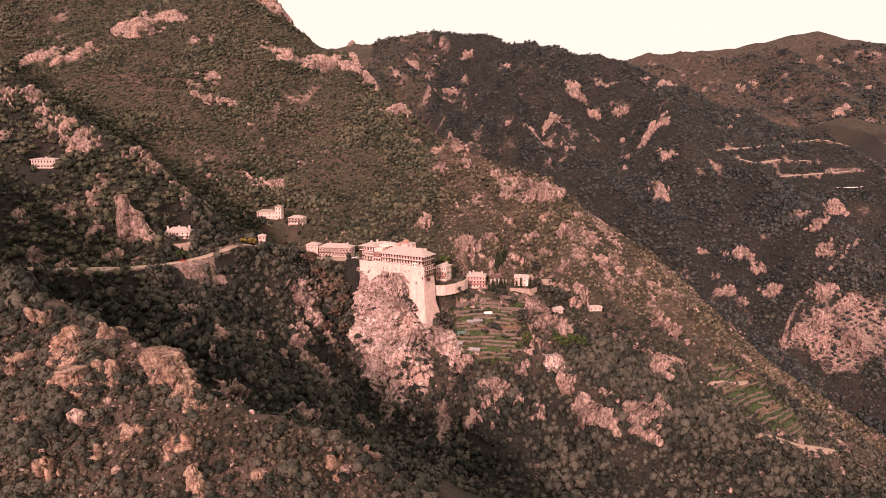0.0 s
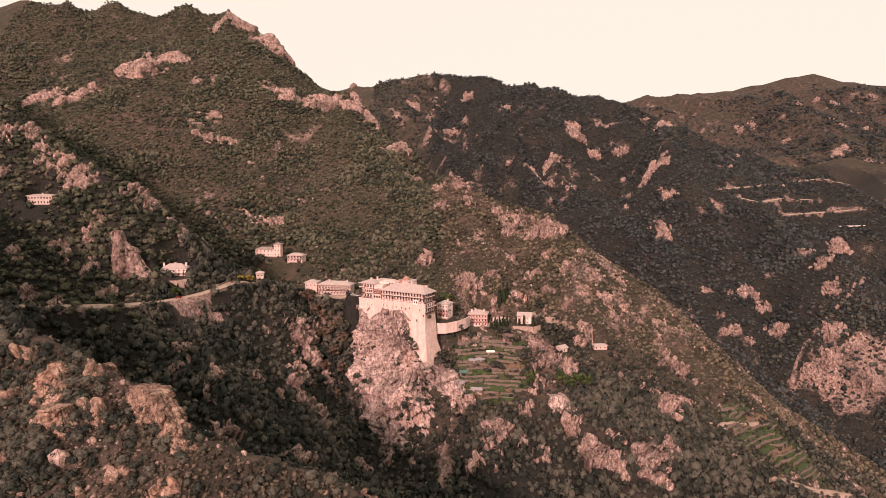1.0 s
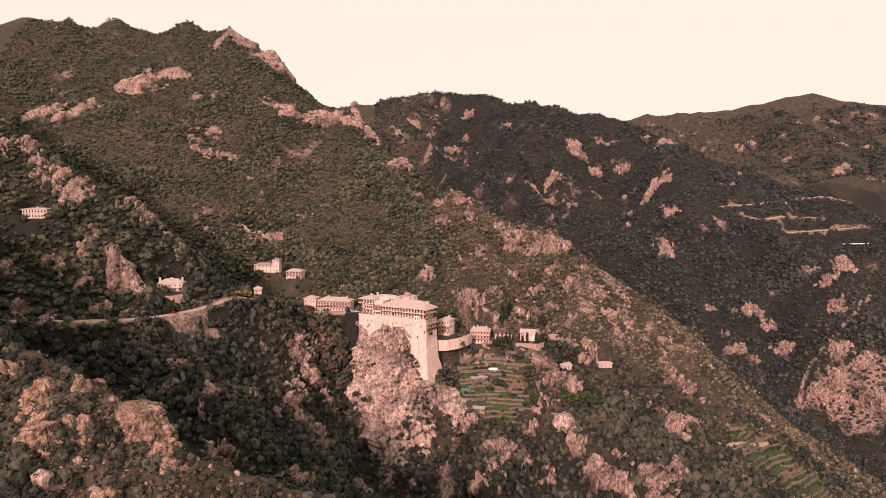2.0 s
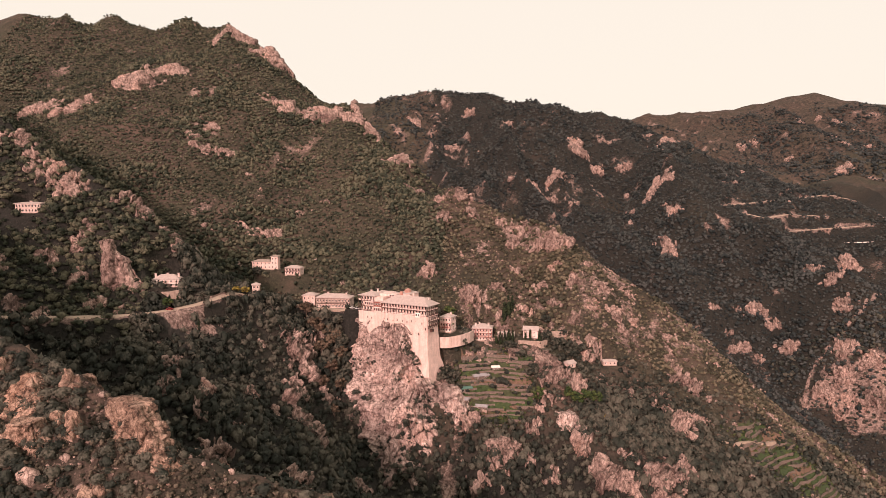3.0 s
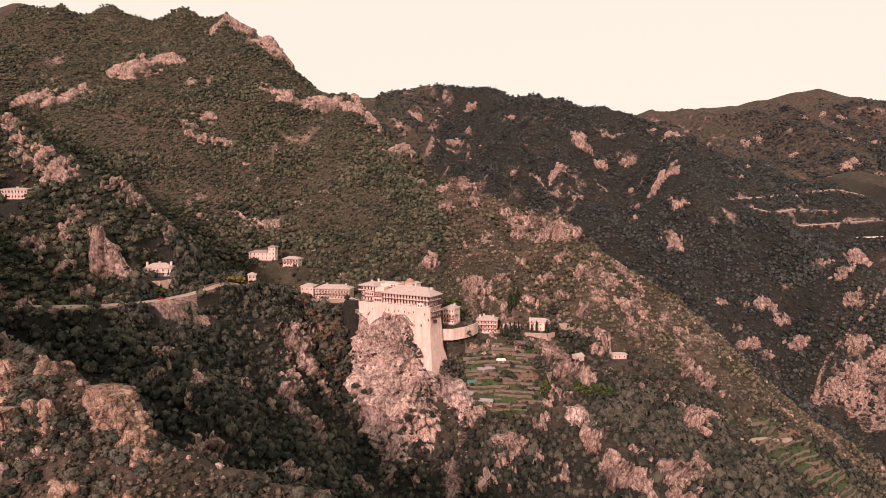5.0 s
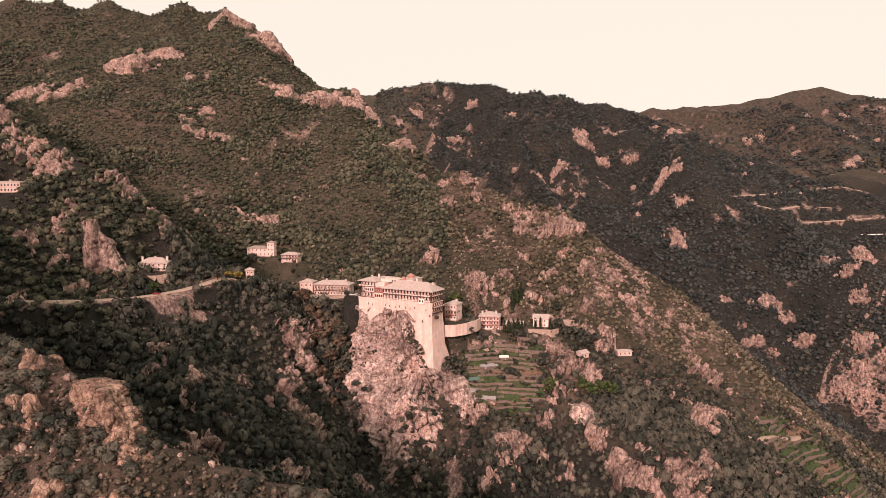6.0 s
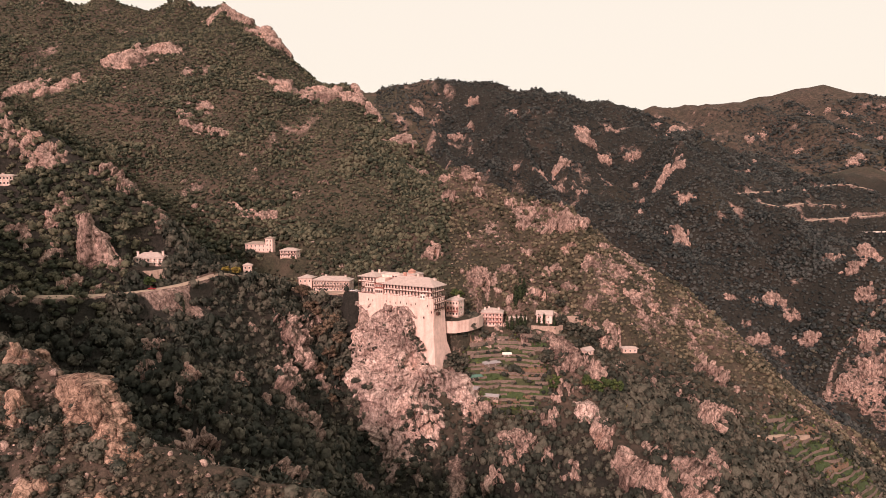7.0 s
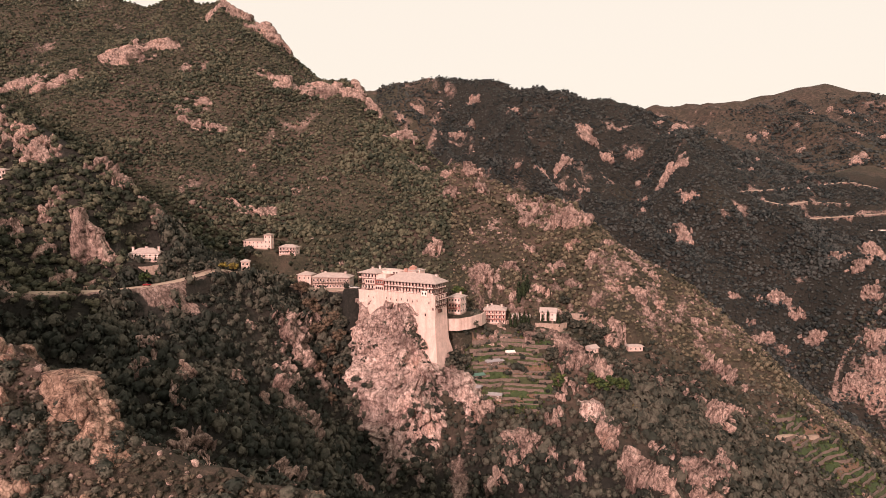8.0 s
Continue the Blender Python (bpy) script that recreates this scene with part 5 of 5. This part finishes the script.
def wall_line(name, label, pts, top, thick, mat, category="wall", drop=4.0):
    """A thick masonry wall along a line on the ground; top is its height over the line's z."""
    b = bmesh.new()
    rings = []
    for i, (x, y, z) in enumerate(pts):
        p, q = pts[max(i - 1, 0)], pts[min(i + 1, len(pts) - 1)]
        d = Vector((q[0] - p[0], q[1] - p[1], 0)).normalized()
        n = Vector((-d.y, d.x, 0)) * thick / 2
        c = Vector((x, y, z))
        rings.append([b.verts.new(c + n + Vector((0, 0, -drop))), b.verts.new(c - n + Vector((0, 0, -drop))), b.verts.new(c - n + Vector((0, 0, top))), b.verts.new(c + n + Vector((0, 0, top)))])
    for r, s in zip(rings, rings[1:]):
        for i in range(4):
            b.faces.new([r[i], r[(i + 1) % 4], s[(i + 1) % 4], s[i]])
    b.faces.new(rings[0])
    b.faces.new(rings[-1][::-1])
    bmesh.ops.recalc_face_normals(b, faces=b.faces)
    me = bpy.data.meshes.new(name)
    b.to_mesh(me)
    b.free()
    me.materials.append(mat)
    return tagged(new(name, me), label, category)


def on_ground(pts):
    return [(x, y, float(height(np.array([float(x)]), np.array([float(y)]))[0])) for x, y in pts]


wall_line("terrace_wall", "curved pale retaining wall beside the monastery", [(-7, 500, 200), (1, 500, 200), (9, 504, 200.5), (16, 512, 201), (19, 520, 201)], 4.2, 1.0, HOUSE_PLASTER, drop=3.5)
wall_line("terrace_wall", "stone parapet below the long guest wing", [(-100, 540, 214), (-86, 537, 214), (-70, 531, 216), (-64, 521, 217)], 3.0, 0.9, OLDSTONE, drop=6)
wall_line("terrace_wall", "tall stone terrace wall below the villa", [(-198, 473, 238), (-190, 471, 238), (-183, 472, 238), (-176, 477, 239)], 2.6, 0.9, OLDSTONE, drop=6)
wall_line("terrace_wall", "long low wall beside the hillside villa", on_ground([(-176, 478), (-168, 483), (-160, 489), (-153, 498)]), 1.3, 0.7, DRYSTONE, drop=1.5)
wall_line("terrace_wall", "stone terrace wall below the white chapel", [(52, 519, 196), (60, 517, 196), (68, 516, 196), (73, 520, 196)], 1.8, 0.9, OLDSTONE, drop=7)
wall_line("terrace_wall", "ruined pale wall near the chapel", [(74, 532, 199), (82, 533, 199), (88, 536, 198)], 2.6, 0.8, OLDSTONE, drop=4)
wall_line("terrace_wall", "long pale earth bank below the lower terraces", on_ground([(222, 462), (240, 467), (262, 474), (285, 484), (303, 493)]), 1.3, 3.0, GRAVEL, drop=3)
wall_line("terrace_wall", "pale earth bank above the lower terraces", on_ground([(190, 489), (203, 496), (216, 503), (230, 511), (242, 519)]), 1.5, 2.6, GRAVEL, drop=3)
wall_line("parapet", "long pale concrete parapet on the far slope", [(651, 1146, 221), (680, 1141, 222), (712, 1138, 223)], 1.8, 1.2, LIMEWASH, drop=5)
wall_line("terrace_wall", "stepped stone wall descending through the wood", on_ground([(-128, 516), (-123, 510), (-119, 505), (-115, 499), (-111, 494)]), 1.3, 0.6, DRYSTONE, drop=2)


def road_sheet(name, half, pts, label):
    """A gravel surface laid 15 cm over its bench."""
    p = np.array(pts, float)
    seg = np.hypot(np.diff(p[:, 0]), np.diff(p[:, 1]))
    s = np.concatenate([[0], np.cumsum(seg)])
    q = np.arange(0, s[-1], 2.5)
    x, y, z = (np.interp(q, s, p[:, i]) for i in range(3))
    for _ in range(4):
        for a in (x, y, z):
            a[1:-1] = (a[:-2] + 2 * a[1:-1] + a[2:]) / 4
    dx, dy = np.gradient(x), np.gradient(y)
    n = np.hypot(dx, dy)
    w = half * (0.85 + 0.2 * smooth_noise(q / 9, 0, 0, 61))
    rows = [np.stack([x - dy / n * w * k, y + dx / n * w * k, z + 0.3 - 0.9 * (abs(k) > 0.99)], -1) for k in (-1.25, -0.95, 0, 0.95, 1.25)]
    v = np.stack(rows, 1)
    ids = np.arange(v.shape[0] * 5).reshape(-1, 5)
    f = np.stack([ids[:-1, :-1], ids[:-1, 1:], ids[1:, 1:], ids[1:, :-1]], -1).reshape(-1, 4)[:, ::-1]
    tagged(new(name, mesh_from(name, v.reshape(-1, 3), f, GRAVEL)), label, "road", kind="structure")


for n, (half, pts) in TRACKS.items():
    road_sheet("road", half, pts, "pale gravel road cut into the slope" if n == "valley_road" else "pale earth track cut across the far hillside")


# ---- terraced gardens ----
def garden(levels, rise, xs, y0, y1, which, group):
    ys = np.arange(y0, y1, 0.4)
    cols = [untouched(np.full(len(ys), x), ys) + terrace_bend(np.full(len(ys), x), ys) for x in xs]
    for n in levels:
        runs = [[]]
        for x, z in zip(xs, cols):
            k = np.argmax(z > rise * (n + 0.86))
            g = in_garden(np.array([x]), np.array([ys[k]]))[which][0]
            cut = 0.45 + 0.25 * math.sin(n * 2.3) * (1 if x > xs[len(xs) // 2] else -1)
            p = (float(x), float(ys[k]) - 0.6, rise * (n + 1))
            if runs[-1] and abs(runs[-1][-1][1] - p[1]) > 4.5:
                runs.append([])
            if z[k] > rise * (n + 0.86) and k and g > cut and math.sin(x * 0.11 + n * 1.9) > -0.8:
                runs[-1].append(p)
            elif runs[-1]:
                runs.append([])
        for i, line in enumerate(runs):
            if len(line) > 3:
                terrace(line, rise, n + i, group)


def terrace(line, rise, n, group):
    """A dry stone wall and the planted bed behind it."""
    ob = wall_line("garden_wall", "dry stone retaining wall of a garden terrace", line, 0.35, 0.8, DRYSTONE, drop=rise)
    ob["group"] = group
    b = bmesh.new()
    prev = None
    for i, (x, y, z) in enumerate(line):
        deep = 4.6 + 1.0 * math.sin(i * 0.4 + n)
        zs = height(np.array([x, x]), np.array([y + 1.2, y + 1.2 + deep]))
        cur = [b.verts.new((x, y + 1.2, float(zs[0]) + 0.35)), b.verts.new((x, y + 1.2 + deep, float(max(zs[1], zs[0])) + 0.35)),
               b.verts.new((x, y + 1.2, float(zs[0]) - 1.2)), b.verts.new((x, y + 1.2 + deep, float(zs[0]) - 1.2))]
        if prev:
            for q in ((0, 1), (2, 0), (1, 3)):
                b.faces.new([prev[q[0]], cur[q[0]], cur[q[1]], prev[q[1]]])
        prev = cur
    me = bpy.data.meshes.new("garden_bed")
    b.to_mesh(me)
    b.free()
    me.materials.append(EARTH if n % 7 == 1 else GRASS if n % 2 else DARK_GRASS)
    tagged(new("garden_bed", me), "green planted bed on a garden terrace" if n % 7 != 1 else "turned brown earth bed on a garden terrace", "garden bed", group)


garden(range(66, 91), 2.2, np.arange(8, 70, 2.0), 445, 540, 0, "beds of the monastery garden")
garden(range(36, 58), 2.4, np.arange(190, 285, 3.0), 470, 535, 1, "beds of the lower terraces")


# ---- trees that stand apart ----
def tree(x, y, h, r, kind, label, trunk=0.25):
    z = float(height(np.array([x]), np.array([y]))[0])
    t = empty("tree" if kind is not CYPRESS else "cypress", pose(x, y, z), label, "tree")
    b = bmesh.new()
    bmesh.ops.create_cone(b, cap_ends=True, segments=7, radius1=0.05 * h, radius2=0.02 * h, depth=h * (trunk + 0.35), matrix=Matrix.Translation((0, 0, h * (trunk + 0.35) / 2 - 0.5)))
    for i in range(5):
        a = i * 1.3
        m = pose(0, 0, h * trunk * 0.9, 0, 0, math.degrees(a)) @ pose(0, 0, 0, 0, 42, 0) @ Matrix.Translation((0, 0, r * 0.45))
        bmesh.ops.create_cone(b, cap_ends=True, segments=5, radius1=0.02 * h, radius2=0.006 * h, depth=r * 0.9, matrix=m)
    part("trunk", b, BARK, t)
    n = 26
    a, u = RNG.uniform(0, 2 * np.pi, n), RNG.uniform(0, 1, n)
    if kind is CYPRESS:
        zz = h * (0.06 + 0.9 * u)
        rad = r * np.sin(np.pi * np.clip(0.12 + 0.88 * u, 0, 1)) ** 0.6 * RNG.uniform(0.2, 0.6, n)
        s = r * (0.75 - 0.45 * u) * RNG.uniform(0.8, 1.2, n)
        sq = np.full(n, 2.2)
    else:
        rad = r * np.sqrt(RNG.uniform(0, 1, n)) * 0.8
        zz = h * trunk + (h * (1 - trunk)) * (0.15 + 0.7 * u * np.sqrt(np.clip(1 - (rad / r) ** 2, 0.1, 1)))
        s = r * RNG.uniform(0.26, 0.45, n)
        sq = np.full(n, 0.9)
    p = np.stack([rad * np.cos(a), rad * np.sin(a), zz], -1)
    part("crown", scatter("crown", FINE, p, s, sq, kind), None, t)
    return t


for x, y, h in ((39, 521, 11), (42, 520, 12), (45, 522, 11.5), (48, 521, 10), (36, 522, 9), (25, 548, 13), (44, 545, 15), (47, 546, 16), (50, 547, 14), (57, 521, 7), (60.5, 520, 8), (67, 517, 10),
                (-179, 462, 10), (-174, 463, 8), (-158, 455, 6)):
    tree(x, y, h, h * 0.15, CYPRESS, "slim dark green cypress")
for x, y, h, r in ((87, 476, 12, 4.6), (94, 479, 13, 5), (101, 482, 11, 4.4), (82, 480, 11, 4), (1, 517, 9, 4.5), (-4, 522, 8, 4), (2, 541, 9, 5), (61, 476, 10, 4), (63, 480, 8, 3.5), (-178, 458, 8, 4)):
    tree(x, y, h, r, GARDEN_LEAVES, "rounded green tree on the garden slope")
for x, y, h, r in ((-72, 509, 9, 4.5), (-77, 513, 9, 4.5), (-71, 501, 8, 4), (-68, 511, 7, 3.5), (42, 515, 9, 4), (46, 513, 9, 4.5), (52, 503, 7, 4), (58, 491, 8, 5), (64, 490, 8, 5), (76, 546, 9, 4.5), (72, 524, 6, 3.5), (87, 536, 7, 3.5), (11, 509, 7, 4), (-163, 612, 11, 5.5), (-165, 484, 7, 3.5), (-174, 481, 7, 3.5), (-161, 494, 6, 3.5), (-191, 462, 6, 3.5), (-152, 492, 7, 4), (-3, 489, 8, 4.5), (2, 486, 7, 4), (5, 490, 8, 4.5), (-1, 494, 8, 4.5), (7, 484, 6, 3.5), (4, 480, 6, 3.5), (60, 494, 8, 5), (67, 494, 8, 5), (74, 528, 8, 4.5), (84, 524, 9, 4.5), (92, 521, 9, 5), (78, 520, 8, 4.5), (98, 525, 9, 5), (-80, 522, 8, 4), (-87, 523, 8, 4.5), (-94, 525, 8, 4.5), (-74, 516, 7, 4),
                   (-125, 545, 12, 6), (-117, 552, 11, 6), (-130, 560, 11, 6)):
    tree(x, y, h, r, EVERGREEN, "dense dark evergreen tree")
for x, y, h, r in ((106, 473, 5, 2.5), (-143, 508, 6, 3.5), (-149, 505, 5, 3)):
    tree(x, y, h, r, AUTUMN, "small yellow autumn tree")
for x, y, h, r in ((-76, 508, 11, 5), (-82, 500, 12, 5.5), (-90, 508, 12, 6), (-74, 494, 10, 4.5), (-86, 490, 11, 5), (-80, 516, 9, 4.5), (-98, 528, 13, 6), (-90, 521, 12, 6), (-106, 536, 12, 6), (-112, 566, 11, 5), (-120, 575, 11, 5), (-140, 592, 10, 5), (-84, 512, 11, 5), (-76, 476, 9, 4)):
    tree(x, y, h, r, TWIGS, "bare brown deciduous tree in late autumn")


# ---- cars and the summit cross ----
def car(x, y, z, yaw, paint, label):
    t = empty("car", pose(x, y, z, 0, 0, yaw), label, "car")
    b = boxes((-2.15, 2.15, -0.85, 0.85, 0.35, 0.95))
    bmesh.ops.bevel(b, geom=b.edges[:], offset=0.12, segments=2, affect="EDGES")
    part("body", b, paint, t)
    b = bmesh.new()
    v = [b.verts.new(c) for c in ((-1.3, -0.8, 0.95), (1.2, -0.8, 0.95), (1.2, 0.8, 0.95), (-1.3, 0.8, 0.95), (-0.9, -0.65, 1.5), (0.6, -0.65, 1.5), (0.6, 0.65, 1.5), (-0.9, 0.65, 1.5))]
    for q in ((0, 1, 5, 4), (1, 2, 6, 5), (2, 3, 7, 6), (3, 0, 4, 7), (4, 5, 6, 7)):
        b.faces.new([v[i] for i in q])
    cab = part("cabin", b, GLASS, t, "dark glazed cabin")
    part("car_roof", boxes((-0.95, 0.65, -0.7, 0.7, 1.5, 1.56)), paint, cab)
    for wx in (-1.35, 1.35):
        for wy in (-0.8, 0.8):
            b = bmesh.new()
            bmesh.ops.create_cone(b, cap_ends=True, segments=14, radius1=0.34, radius2=0.34, depth=0.22, matrix=pose(wx, wy, 0.34, 90))
            part("wheel", b, RUBBER, t)


car(-175, 452.5, 231.85, 12, RED_PAINT, "small red car parked on the gravel yard")
car(-66.5, 524, 220.05, -30, WHITE_PAINT, "white car parked on the monastery terrace")
car(-70, 526, 220.05, -20, WHITE_PAINT, "white car parked beside the guest wing")
cross = empty("summit_cross", pose(14, 668, float(height(np.array([14.0]), np.array([668.0]))[0]) + 3.5), "thin pale cross on a rocky ridge", "cross")
part("upright", boxes((-0.2, 0.2, -0.2, 0.2, -3, 6)), LIMEWASH, cross)
part("crossbar", boxes((-1.6, 1.6, -0.15, 0.15, 3.6, 4.0)), LIMEWASH, cross)
